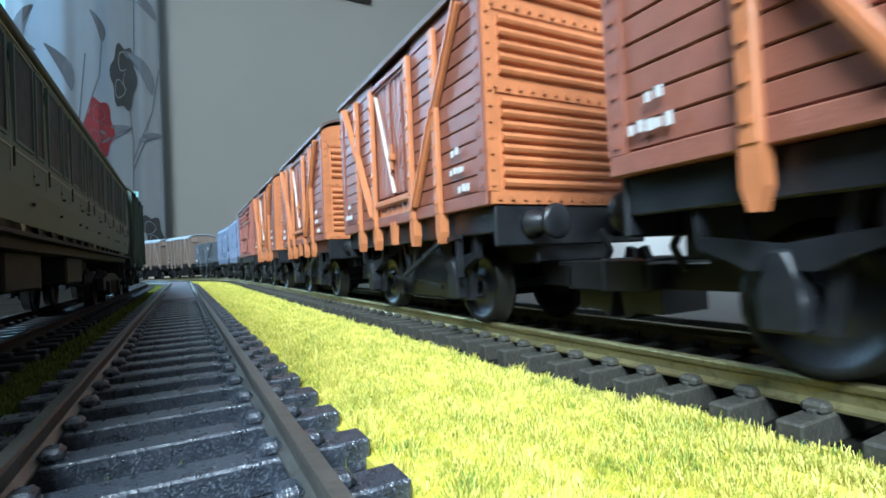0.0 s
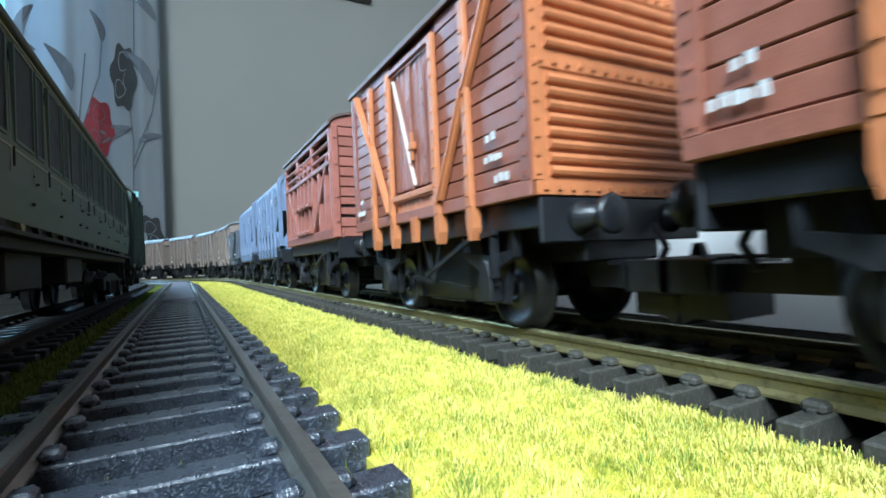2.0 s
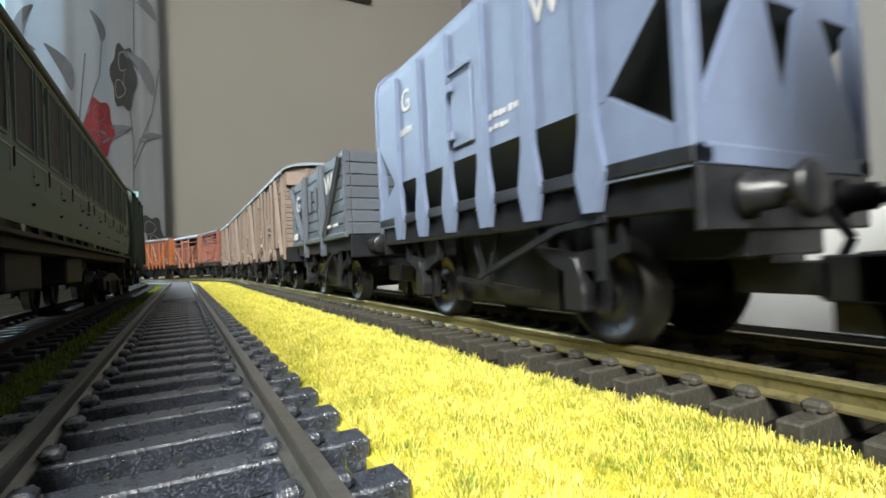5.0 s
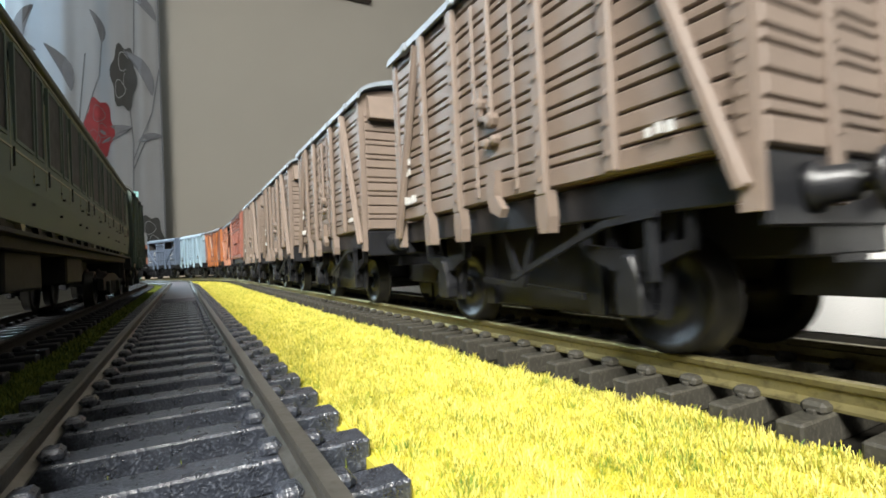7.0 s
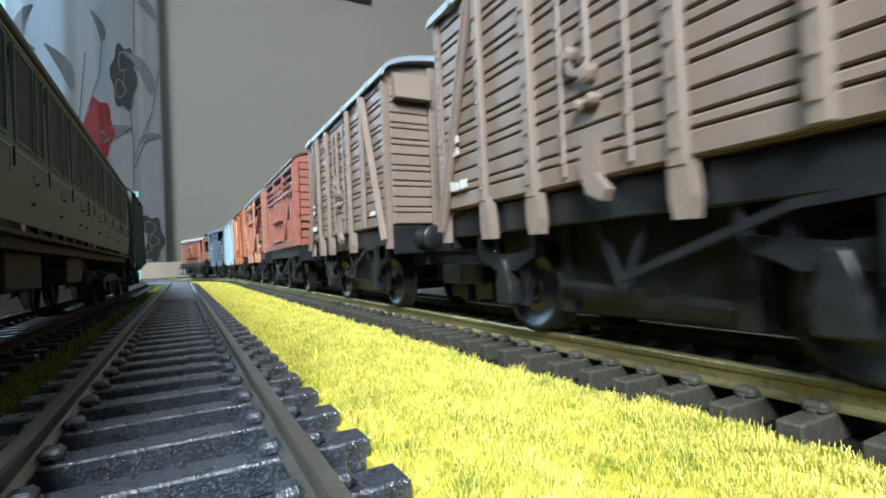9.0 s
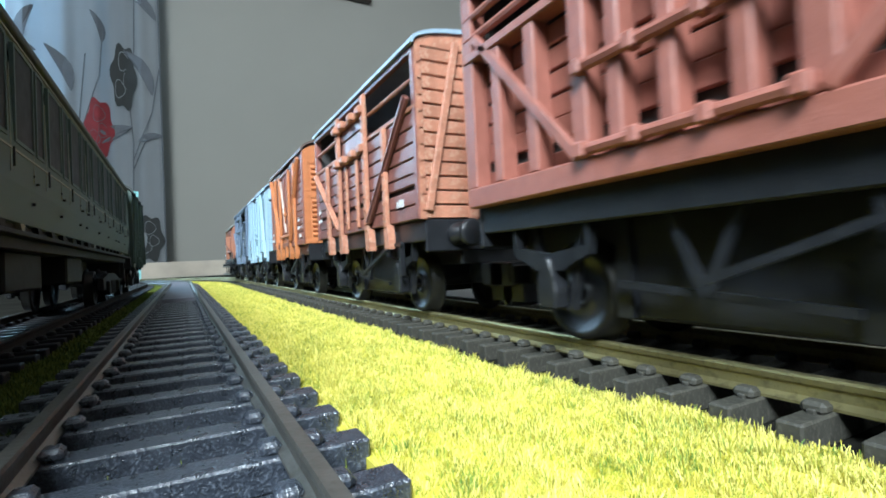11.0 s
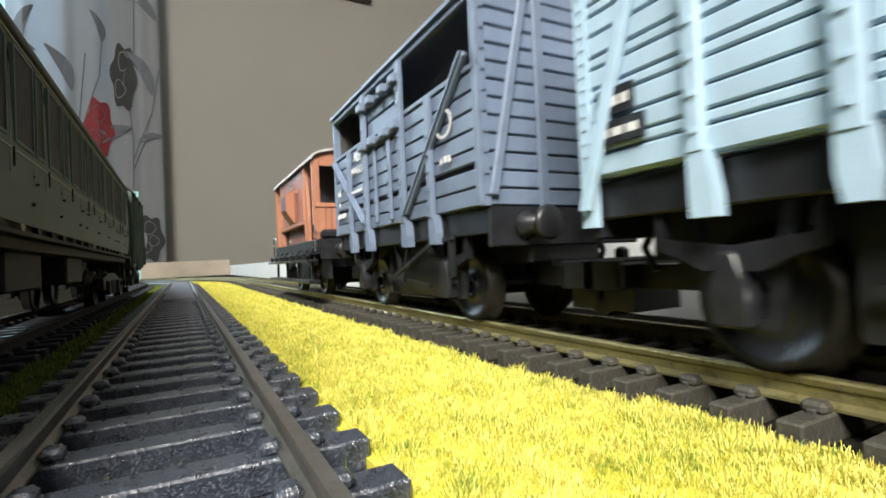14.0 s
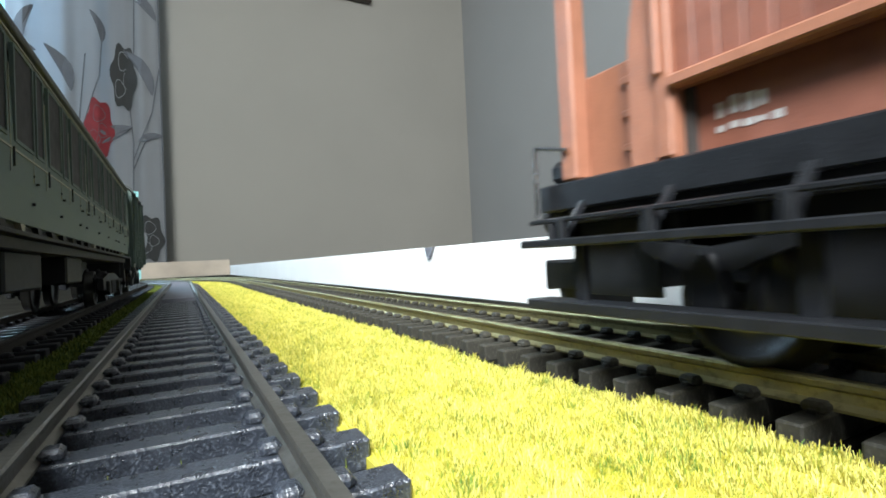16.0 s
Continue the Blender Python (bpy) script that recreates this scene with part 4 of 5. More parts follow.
        bm = bmesh.new()
        prism(bm, roof_arc(SIDE, top, top + 4.4, 14), "y", *sorted((e * (HALF - 0.8), e * (HALF + 0.3))))
        part("gable", bm, mat, end)
    roof(w, "roof_brown", SIDE + 1.0, HALF + 0.9, top + 0.05, top + 5.4)
    bars(w, -HALF + 6.2, FLOOR + 5.6, ((2.6, 2.0, 0, 0), (2.6, 1.4, 5.4, 0), (2.2, 1.8, 8.2, 0.2)), x=SIDE - 2.12)
    bars(w, HALF - 3.6, FLOOR + 6.2, ((3.0, 1.6, 0, 0), (2.0, 1.4, 3.0, 0.4)), x=SIDE - 2.12)
    return w


# ---- cattle wagon with wide openings ----
def open_top_cattle_wagon(mat, dark, roof_mat, label, marks):
    w = thing("cattle_wagon", label, "cattle wagon", "goods train wagons")
    underframe(w)
    top, mid = 53.5, 41.0
    boxed("floor_panel", "inside", w, -SIDE + 1, SIDE - 1, -HALF + 1, HALF - 1, FLOOR, FLOOR + 1)
    for s in (-1, 1):
        a, b = sorted((s * (SIDE - 0.9), s * SIDE))
        h = (mid - FLOOR) / 7
        for k in range(7):
            z = FLOOR + k * h
            for y0, y1 in ((-HALF + 0.6, -9.2), (-9.0, 9.0), (9.2, HALF - 0.6)):
                plank(w, dark, a, b, y0, y1, z + (0.9 if k == 2 else 0.16), z + h - 0.16)
        for k in range(2):
            plank(w, dark, a, b, -8.6, 8.6, mid + 0.2 + k * 4.2, mid + 4.0 + k * 4.2)
        boxed("top_rail", dark, w, *sorted((s * (SIDE - 0.9), s * (SIDE + 0.3))), -HALF, HALF, top - 1.4, top, bevel=0.2)
        boxed("waist_rail", mat, w, *sorted((s * (SIDE - 0.9), s * (SIDE + 0.3))), -HALF, -9, mid, mid + 1.1, bevel=0.2)
        boxed("waist_rail", mat, w, *sorted((s * (SIDE - 0.9), s * (SIDE + 0.3))), 9, HALF, mid, mid + 1.1, bevel=0.2)
        for e in (-1, 1):
            strap(w, mat, s, e * 9.6, FLOOR - 0.5, top - 1, 1.9, flare=0.55)
            strap(w, mat, s, e * 20.4, FLOOR - 0.5, mid, 1.6, flare=0.55)
            brace(w, mat if e > 0 else dark, s, e * 10.8, FLOOR + 1.6, e * 32.0, mid - 0.5 if e > 0 else mid + 3, 1.4)
            boxed("corner_post", dark, w, *sorted((s * (SIDE - 1.6), s * (SIDE + 0.25))), *sorted((e * (HALF - 1.4), e * HALF)), FLOOR, top, bevel=0.15)
        strap(w, mat, s, -3.4, FLOOR + 1, mid - 3, 1.2, False, depth=0.8, name="door_bar")
        strap(w, mat, s, 4.2, FLOOR + 1, mid - 3, 1.2, False, depth=0.8, name="door_bar")
        for z in (mid - 1.6, mid + 7.8):
            bm = bmesh.new()
            box(bm, *sorted((s * SIDE, s * (SIDE + 1.0))), -10.5, 10.5, z - 0.6, z + 0.6, 0.2)
            for y in (-9, -3.4, 3.4, 9):
                box(bm, *sorted((s * SIDE, s * (SIDE + 2.2))), y - 1.3, y + 1.3, z - 1.0, z + 1.0, 0.3)
            part("door_latch", bm, mat, w)
        for y0, y1 in ((-HALF + 1, -9.6), (9.6, HALF - 1)):
            bm = bmesh.new()
            rod(bm, (s * (SIDE - 0.5), y0, 47.4), (s * (SIDE - 0.5), y1, 47.4), 0.5, 8)
            if mat == "worn":
                part("slat", bm, mat, w)
            else:
                bm.free()
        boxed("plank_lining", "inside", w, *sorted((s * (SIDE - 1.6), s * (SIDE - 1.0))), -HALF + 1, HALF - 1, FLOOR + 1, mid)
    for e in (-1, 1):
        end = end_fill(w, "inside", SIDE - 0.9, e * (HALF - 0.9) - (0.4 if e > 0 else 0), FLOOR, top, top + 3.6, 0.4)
        h = (top - FLOOR) / 12
        for k in range(12):
            plank(end, mat, -SIDE + 0.4, SIDE - 0.4, *sorted((e * (HALF - 0.9), e * HALF)), FLOOR + k * h + 0.16, FLOOR + (k + 1) * h - 0.16)
        for s in (-1, 1):
            bm = bmesh.new()
            beam(bm, (s * 14.6, e * (HALF + 0.35), FLOOR + 1.5), (s * 7.5, e * (HALF + 0.35), top + 1.5), 1.5, 0.8, (0, e, 0), 0.2)
            part("end_brace", bm, mat, end)
            bm = bmesh.new()
            box(bm, s * 5.2 - 0.9, s * 5.2 + 0.9, *sorted((e * (HALF - 0.1), e * (HALF + 0.6))), FLOOR - 3.5, top + 2, 0.2)
            part("end_post", bm, mat, end)
            bm = bmesh.new()
            box(bm, *sorted((s * (SIDE - 1.2), s * (SIDE - 0.02))), *sorted((e * (HALF - 0.1), e * (HALF + 0.3))), FLOOR, top)
            rivets(bm, [(s * (SIDE - 0.6), e * (HALF + 0.3), FLOOR + 2 + i * 3.2) for i in range(10)], 0.3, 0.25, "y", e)
            part("corner_angle", bm, mat, end)
        bm = bmesh.new()
        prism(bm, roof_arc(SIDE, top, top + 3.6, 14), "y", *sorted((e * (HALF - 0.8), e * (HALF + 0.15))))
        part("gable", bm, mat, end)
    roof(w, roof_mat, SIDE + 0.9, HALF + 0.6, top + 0.05, top + 4.6)
    marks(w)
    return w


def worn_marks(w):
    bars(w, -HALF + 8.4, FLOOR + 3.0, ((3.0, 1.7, 0, 0),))
    bars(w, HALF - 3.0, FLOOR + 5.4, ((3.6, 1.0, 0, 0), (2.4, 1.6, 2.6, 0.6)))


def ale_marks(w):
    letters(w, "ALE", 3.4, 17.0, 37.4)
    letters(w, "WAGON", 2.75, 19.2, 34.3)
    bars(w, HALF - 3.2, FLOOR + 4.6, ((6.6, 1.4, 0, 0), (1.8, 1.6, 3.2, 1.6), (2.6, 1.8, 6.2, 1.0)))
    bars(w, HALF - 13.8, FLOOR + 10.0, ((8.4, 0.9, 0, 0),))
    bars(w, -HALF + 10.4, FLOOR + 8.4, ((3.4, 1.2, 0, 0),))
    bm = bmesh.new()
    ring = [(2.3 * math.cos(k * math.pi / 10), 2.3 * math.sin(k * math.pi / 10)) for k in range(21)]
    for (u0, v0), (u1, v1) in zip(ring, ring[1:]):
        beam(bm, (-SIDE - 0.62, -HALF + 9.0 + u0, 34.8 + v0), (-SIDE - 0.62, -HALF + 9.0 + u1, 34.8 + v1), 0.5, 0.1, (-1, 0, 0))
    part("emblem", bm, "lettering", w, "pale round painted emblem")


# ---- hopper wagon ----
def hopper_wagon():
    w = thing("grain_hopper", "blue-grey covered grain hopper wagon with tapered ribs", "hopper wagon", "goods train wagons")
    underframe(w, base=19.0)
    mat, waist, top = "grey_hopper", 28.0, 49.4
    bm = bmesh.new()
    yb, yc = HALF - 0.8, 38.0
    # the upper hull runs full length, the lower ends slope inward
    prism(bm, roof_arc(SIDE - 0.4, top, top + 8.0, 18) + [(-SIDE + 0.4, yc), (SIDE - 0.4, yc)], "y", -yb, yb)
    part("hull", bm, mat, w)
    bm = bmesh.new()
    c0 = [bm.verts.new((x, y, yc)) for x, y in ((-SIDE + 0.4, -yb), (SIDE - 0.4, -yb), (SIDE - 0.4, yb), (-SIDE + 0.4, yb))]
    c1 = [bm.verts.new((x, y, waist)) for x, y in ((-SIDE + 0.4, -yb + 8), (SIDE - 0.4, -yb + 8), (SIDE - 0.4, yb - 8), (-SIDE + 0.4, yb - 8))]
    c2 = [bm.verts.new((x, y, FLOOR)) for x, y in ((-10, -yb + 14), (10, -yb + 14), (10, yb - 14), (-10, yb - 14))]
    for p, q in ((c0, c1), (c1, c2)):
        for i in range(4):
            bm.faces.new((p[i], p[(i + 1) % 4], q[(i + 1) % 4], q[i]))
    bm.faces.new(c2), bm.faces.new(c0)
    for s in (-1, 1):
        pn = bmesh.new()
        prism(pn, [(-yb, yc + 0.1), (yb, yc + 0.1), (yb - 8, waist), (-yb + 8, waist)], "x", *sorted((s * (SIDE - 0.7), s * (SIDE - 0.34))))
        part("side_panel", pn, mat, w)
    part("hopper", bm, "slope_sheet", w, "sloping hopper sheets, shade put into their dark colour")
    for s in (-1, 1):
        boxed("side_sill", "black", w, *sorted((s * 13.2, s * (SIDE - 0.2))), -HALF, HALF, FLOOR - 0.1, FLOOR + 1.6, bevel=0.15)
        for y in (-23.5, -14.2, -4.8, 4.8, 14.2, 23.5):
            bm = bmesh.new()
            prism(bm, [(y - 1.0, top + 0.5), (y + 1.0, top + 0.5), (y + 1.0, 26), (y + 1.9, 20.5), (y + 1.0, 16.2), (y - 1.0, 16.2), (y - 1.9, 20.5), (y - 1.0, 26)], "x", *sorted((s * (SIDE - 0.5), s * (SIDE + 0.35))))
            part("rib", bm, mat, w)
        bm = bmesh.new()
        box(bm, *sorted((s * (SIDE - 0.5), s * (SIDE + 0.15))), -2.8, 2.8, 30, 42, 0.2)
        for z in (32, 40):
            box(bm, *sorted((s * SIDE, s * (SIDE + 0.8))), 1.8, 3.2, z - 0.8, z + 0.8, 0.2)
        box(bm, *sorted((s * SIDE, s * (SIDE + 0.7))), -3, 3, 42, 42.8, 0.1)
        part("inspection_door", bm, mat, w)
        for e in (-1, 1):
            bm = bmesh.new()
            box(bm, *sorted((s * (SIDE - 2.0), s * (SIDE - 0.25))), *sorted((e * (HALF - 1.6), e * HALF)), FLOOR, yc + 0.2, 0.15)
            prism(bm, [(e * (HALF - 0.4), FLOOR - 0.4), (e * (HALF - 0.4), 22.4), (e * (HALF - 8.6), 28.6), (e * (HALF - 11), 28.6), (e * (HALF - 11), FLOOR - 0.4)], "x", *sorted((s * (SIDE - 1.2), s * (SIDE - 0.4))))
            part("corner_post", bm, mat, w)
    for e in (-1, 1):
        bm = bmesh.new()
        for s in (-1, 1):
            prism(bm, [(s * 3.7, yc + 0.5), (s * 6.3, yc + 0.5), (s * 13.4, 25.5), (s * 14.2, 24.5), (s * 14.2, FLOOR + 1.5), (s * 0.02, FLOOR + 1.5), (s * 0.02, 24.5)], "y", *sorted((e * (HALF - 1.3), e * (HALF - 0.3))))
        box(bm, -SIDE + 0.5, SIDE - 0.5, *sorted((e * (HALF - 1.4), e * HALF)), FLOOR - 0.2, FLOOR + 2.0, 0.2)
        part("end_frame", bm, mat, w)
        bm = bmesh.new()
        o, i = roof_arc(SIDE - 0.1, top, top + 9.6, 18), roof_arc(SIDE - 1.6, top, top + 8.2, 18)
        prism(bm, [(-SIDE + 0.1, yc)] + [(-u, v) for u, v in o] + [(SIDE - 0.1, yc), (SIDE - 1.6, yc)] + i + [(-SIDE + 1.6, yc)], "y", *sorted((e * (HALF - 1.0), e * (HALF - 0.2))))
        part("end_rim", bm, mat, w)
    letters(w, "W", 6.0, -15.2, 41.4, SIDE - 0.3)
    letters(w, "G", 6.2, 21.4, 42.0, SIDE - 0.3)
    letters(w, "GRAIN", 1.9, 22.2, 37.4, SIDE - 0.3)
    bars(w, -6.2, 32.0, ((6.4, 1.0, 0, 0), (4.6, 0.8, -1.7, 0)), x=SIDE - 0.32)
    bm = bmesh.new()
    for a, b in (((0, 0), (4.6, 0)), ((0, 3.6), (4.6, 3.6)), ((0, 0), (0, 3.6)), ((4.6, 0), (4.6, 3.6))):
        beam(bm, (-SIDE + 0.32, -HALF + 8.6 - a[0], 41 + a[1]), (-SIDE + 0.32, -HALF + 8.6 - b[0], 41 + b[1]), 0.9, 0.1, (-1, 0, 0))
    part("emblem", bm, "black", w, "dark painted ring emblem")
    return w


# ---- open plank wagon ----
def open_wagon():
    w = thing("open_wagon", "dark grey open seven-plank goods wagon, empty", "open wagon", "goods train wagons")
    underframe(w)
    mat, top = "grey_dark", 43.4
    boxed("floor_panel", "inside", w, -SIDE + 1, SIDE - 1, -HALF + 0.6, HALF - 0.6, FLOOR, FLOOR + 1)
    h = (top - FLOOR) / 7
    for s in (-1, 1):
        a, b = sorted((s * (SIDE - 1.5), s * SIDE))
        for k in range(7):
            for y0, y1 in ((-HALF, -9.4), (-9.2, 9.2), (9.4, HALF)):
                plank(w, mat, a, b, y0, y1, FLOOR + k * h + 0.14, FLOOR + (k + 1) * h - 0.14)
        boxed("curb_rail", mat, w, *sorted((s * (SIDE - 0.6), s * (SIDE + 0.7))), -HALF, HALF, FLOOR - 0.7, FLOOR + 0.9, bevel=0.25)
        for e in (-1, 1):
            strap(w, mat, s, e * 9.8, FLOOR, top, 1.3, e < 0)
            strap(w, mat, s, e * 13.2, FLOOR, top - 0.5, 1.3, e > 0)
            brace(w, mat, s, e * 14.0, FLOOR + 1.0, e * 32.5, top - 1.5, 1.5)
            bm = bmesh.new()
            box(bm, *sorted((s * (SIDE - 0.4), s * (SIDE + 0.3))), *sorted((e * (HALF - 1.8), e * (HALF + 0.1))), FLOOR, top)
            rivets(bm, [(s * (SIDE + 0.3), e * (HALF - 0.9), FLOOR + 2 + i * 3) for i in range(7)], 0.35, 0.3, "x", s)
            part("corner_plate", bm, mat, w)
        for y in (-4.0, 4.0):
            strap(w, mat, s, y, FLOOR + 10, top - 6, 1.0, False, depth=0.9, name="door_bar")
    for e in (-1, 1):
        for k in range(7):
            plank(w, mat, -SIDE + 1.6, SIDE - 1.6, *sorted((e * (HALF - 1.4), e * HALF)), FLOOR + k * h + 0.14, FLOOR + (k + 1) * h - 0.14)
        for x in (-6, 6):
            boxed("end_post", mat, w, x - 1, x + 1, *sorted((e * HALF, e * (HALF + 1.2))), FLOOR - 3, top, bevel=0.25)
    letters(w, "G", 8.2, HALF - 9.6, 32.0)
    letters(w, "W", 8.6, -HALF + 18.5, 32.6)
    bars(w, HALF - 3.2, FLOOR + 2.0, ((6.6, 2.4, 0, 0),))
    bars(w, -HALF + 17.0, FLOOR + 3.0, ((4.0, 0.9, 0, 0), (5.0, 0.9, 0, 6)))
    return w


# ---- brake van ----
def brake_van():
    w = thing("brake_van", "orange-brown goods brake van with open verandahs and long footboards", "brake van", "goods train wagons")
    L, mat, base, top = 36.0, "van_bauxite", 20.4, 48.4
    underframe(w, half=L + 4, base=20.0, levers=False)
    X = 15.6
    boxed("floor_panel", "black", w, -X, X, -L - 4, L + 4, FLOOR - 0.2, base)
    for s in (-1, 1):
        cab = 21.5
        boxed("chassis_plate", "black", w, *sorted((s * 11.0, s * 11.8)), -13.4, 13.4, 5.5, FLOOR - 0.5, bevel=0.1)
        boxed("chassis_plate", "black", w, *sorted((s * 11.0, s * 11.8)), -38, -27, 6.5, FLOOR - 0.5, bevel=0.1)
        boxed("chassis_plate", "black", w, *sorted((s * 11.0, s * 11.8)), 27, 38, 6.5, FLOOR - 0.5, bevel=0.1)
        n = 20
        boxed("cabin_wall", "van_panel", w, *sorted((s * (X - 1.2), s * (X - 0.5))), -cab, cab, base + 6.4, top)
        for k in range(n):
            y = -cab + k * 2 * cab / n
            plank(w, "van_panel", *sorted((s * (X - 0.7), s * X)), y + 0.05, y + 2 * cab / n - 0.05, base + 7.8, top - 0.6, 0.12)
        boxed("cabin_rail", mat, w, *sorted((s * (X - 0.6), s * (X + 0.9))), -cab, cab, base + 6.4, base + 7.6, bevel=0.2)
        boxed("lower_panel", "van_panel", w, *sorted((s * (X - 2.6), s * (X - 1.9))), -cab, cab, base, base + 7.2, bevel=0.1)
        # ducket
        d = bmesh.new()
        prism(d, [(s * X, 29.0), (s * (X + 0.6), 29.0), (s * (X + 3.4), 33.6), (s * (X + 3.4), 40.4), (s * X, 42.4)], "y", -5.0, 4.4)
        du = part("lookout_ducket", d, mat, w)
        for y0, y1, z0, z1 in ((-6.6, -5.2, 28.0, 43.6), (4.6, 6.0, 28.0, 43.6), (-5.2, 4.6, 42.6, 43.6), (-5.2, 4.6, 28.0, 28.8)):
            boxed("ducket_surround", "van_panel", du, *sorted((s * (X - 0.1), s * (X + 0.35))), y0, y1, z0, z1, bevel=0.12)
        boxed("slot", "inside", w, *sorted((s * (X - 0.2), s * (X + 0.06))), -4.4, 4.2, 44.7, 45.1)
        boxed("ducket_frame", "pane_grey", du, *sorted((s * (X + 3.3), s * (X + 3.6))), -4.6, 4.0, 34.0, 40.0, bevel=0.1)
        boxed("lamp_iron", mat, w, *sorted((s * X, s * (X + 1.6))), -11.5, -10.3, 40, 41.2, bevel=0.2)
        boxed("lamp_iron", mat, w, *sorted((s * X, s * (X + 1.6))), 8.5, 9.7, 36, 37.2, bevel=0.2)
        for e in (-1, 1):
            for y0, y1 in ((cab, cab + 1.8), (L - 2.4, L)):
                boxed("corner_post", mat, w, *sorted((s * (X - 2.0), s * (X + 0.4))), *sorted((e * y0, e * y1)), base, top, bevel=0.25)
            door = boxed("verandah_door", mat, w, *sorted((s * (X - 2.6), s * (X - 1.6))), *sorted((e * (cab + 4.6), e * (L - 2.4))), base, base + 12.0, bevel=0.2)
            for k in range(3):
                boxed("hinge", mat, door, *sorted((s * (X - 1.7), s * (X - 1.1))), *sorted((e * (cab + 5.2), e * (cab + 6.8))), base + 2.0 + k * 3.6, base + 2.9 + k * 3.6, bevel=0.15)
            # tall corner sheet whose free edge curves in towards the eaves
            bm = bmesh.new()
            curve = [(cab + 4.8 - 2.6 * math.sin(math.pi * q / 12) ** 2, base + 9 + q * (top - base - 10) / 6) for q in range(7)]
            prism(bm, [(e * u, v) for u, v in [(cab - 0.2, base), (cab + 4.8, base)] + curve + [(cab - 0.2, top - 1)]], "x", *sorted((s * (X - 0.9), s * (X + 0.15))))
            part("corner_sheet", bm, mat, w)
            boxed("grab_rail", mat, w, *sorted((s * (X + 0.1), s * (X + 0.9))), *sorted((e * (cab + 0.8), e * (cab + 1.5))), base + 8, base + 20, bevel=0.2)
            bm = bmesh.new()
            pts = [(s * (X + 0.7), e * (L - 1.5), base + 3.6), (s * (X + 1.2), e * (L + 3.4), base + 4.8), (s * (X + 1.2), e * (L + 3.6), base - 4.0)]
            for p, q in zip(pts, pts[1:]):
                rod(bm, p, q, 0.28, 8)
            part("handrail", bm, "bright", w, "bare metal handrail")
        for z0, z1, x1, name in ((12.6, 13.5, 19.6, "upper_footboard"), (5.2, 6.4, 19.0, "lower_footboard")):
            bm = bmesh.new()
            box(bm, *sorted((s * (x1 - 3.6), s * x1)), -L - 3.6, L + 3.6, z0, z1, 0.15)
            fb = part(name, bm, "black", w)
            for k in range(7):
                y = -33 + k * 11
                bm = bmesh.new()
                if z0 > 10:
                    beam(bm, (s * (x1 - 0.6), y, z1), (s * 15.0, y, 18.6), 0.8, 0.8)
                    box(bm, *sorted((s * (x1 - 1.1), s * (x1 - 0.1))), y - 0.5, y + 0.5, z1 - 0.2, z1 + 2.2, 0.1)
                elif k in (0, 2, 4, 6):
                    box(bm, *sorted((s * (x1 - 3.0), s * (x1 - 2.2))), y - 0.8, y + 0.8, z1 - 0.2, 12.8, 0.1)
                else:
                    bm.free()
                    continue
                part("bracket", bm, "black", fb)
        bm = bmesh.new()
        rod(bm, (s * 19.0, -L - 2, 15.6), (s * 19.0, L + 2, 15.6), 0.3, 6)
        part("step_rail", bm, "black", w)
        bm = bmesh.new()
        box(bm, *sorted((s * (X - 1), s * (X + 0.4))), -L - 4, L + 4, base - 3.4, base - 0.05, 0.2)
        part("side_beam", bm, "black", w)
    for e in (-1, 1):
        end = boxed("end_panel", mat, w, -X + 0.6, X - 0.6, *sorted((e * (L - 1.2), e * (L - 0.4))), base, base + 11.6)
        for k in range(14):
            x = -X + 1.6 + k * (2 * X - 3.2) / 14
            plank(end, mat, x + 0.1, x + (2 * X - 3.2) / 14 - 0.1, *sorted((e * (L - 0.6), e * L)), base + 1, base + 11.2, 0.12)
        boxed("end_rail", mat, end, -X, X, *sorted((e * (L - 1.5), e * (L + 0.4))), base + 11.2, base + 12.8, bevel=0.25)
        bm = bmesh.new()
        box(bm, -0.8, 0.8, *sorted((e * L, e * (L + 1.2))), base + 4.6, base + 8.2, 0.2)
        part("lamp_iron", bm, mat, end)
        bm = bmesh.new()
        prism(bm, roof_arc(X, top, top + 4.0, 14) + [(-X, top - 2), (X, top - 2)], "y", *sorted((e * (L - 1.2), e * (L - 0.3))))
        part("gable", bm, mat, end)
        boxed("cabin_end", "inside", w, -X + 1.2, X - 1.2, *sorted((e * 20.6, e * 21.4)), base, top)
        boxed("weight_block", "black", w, -X + 1, X - 1, *sorted((e * (L + 0.3), e * (L + 4))), base, base + 3.2, bevel=0.9)
    roof(w, "roof_grey", X + 1.2, L + 1.0, top - 0.1, top + 5.0, 1.0, "pale grey weathered roof")
    bm = bmesh.new()
    lathe(bm, [(0, 1.6), (5, 1.6), (5.5, 2.2), (6, 2.2)], 10, Matrix.Translation((4, 8, top + 4)) @ Matrix.Rotation(-math.pi / 2, 4, "Y"))
    part("chimney", bm, "black", w)
    bars(w, 18.8, base + 2.2, ((5.6, 0.7, -0.5, 0), (4.6, 1.7, 0.8, 0)), x=X - 1.88)
    bars(w, -12.0, base + 2.0, ((3.2, 1.6, 0, 0), (4.6, 1.0, 2.6, -1.0)), x=X - 1.88)
    return w


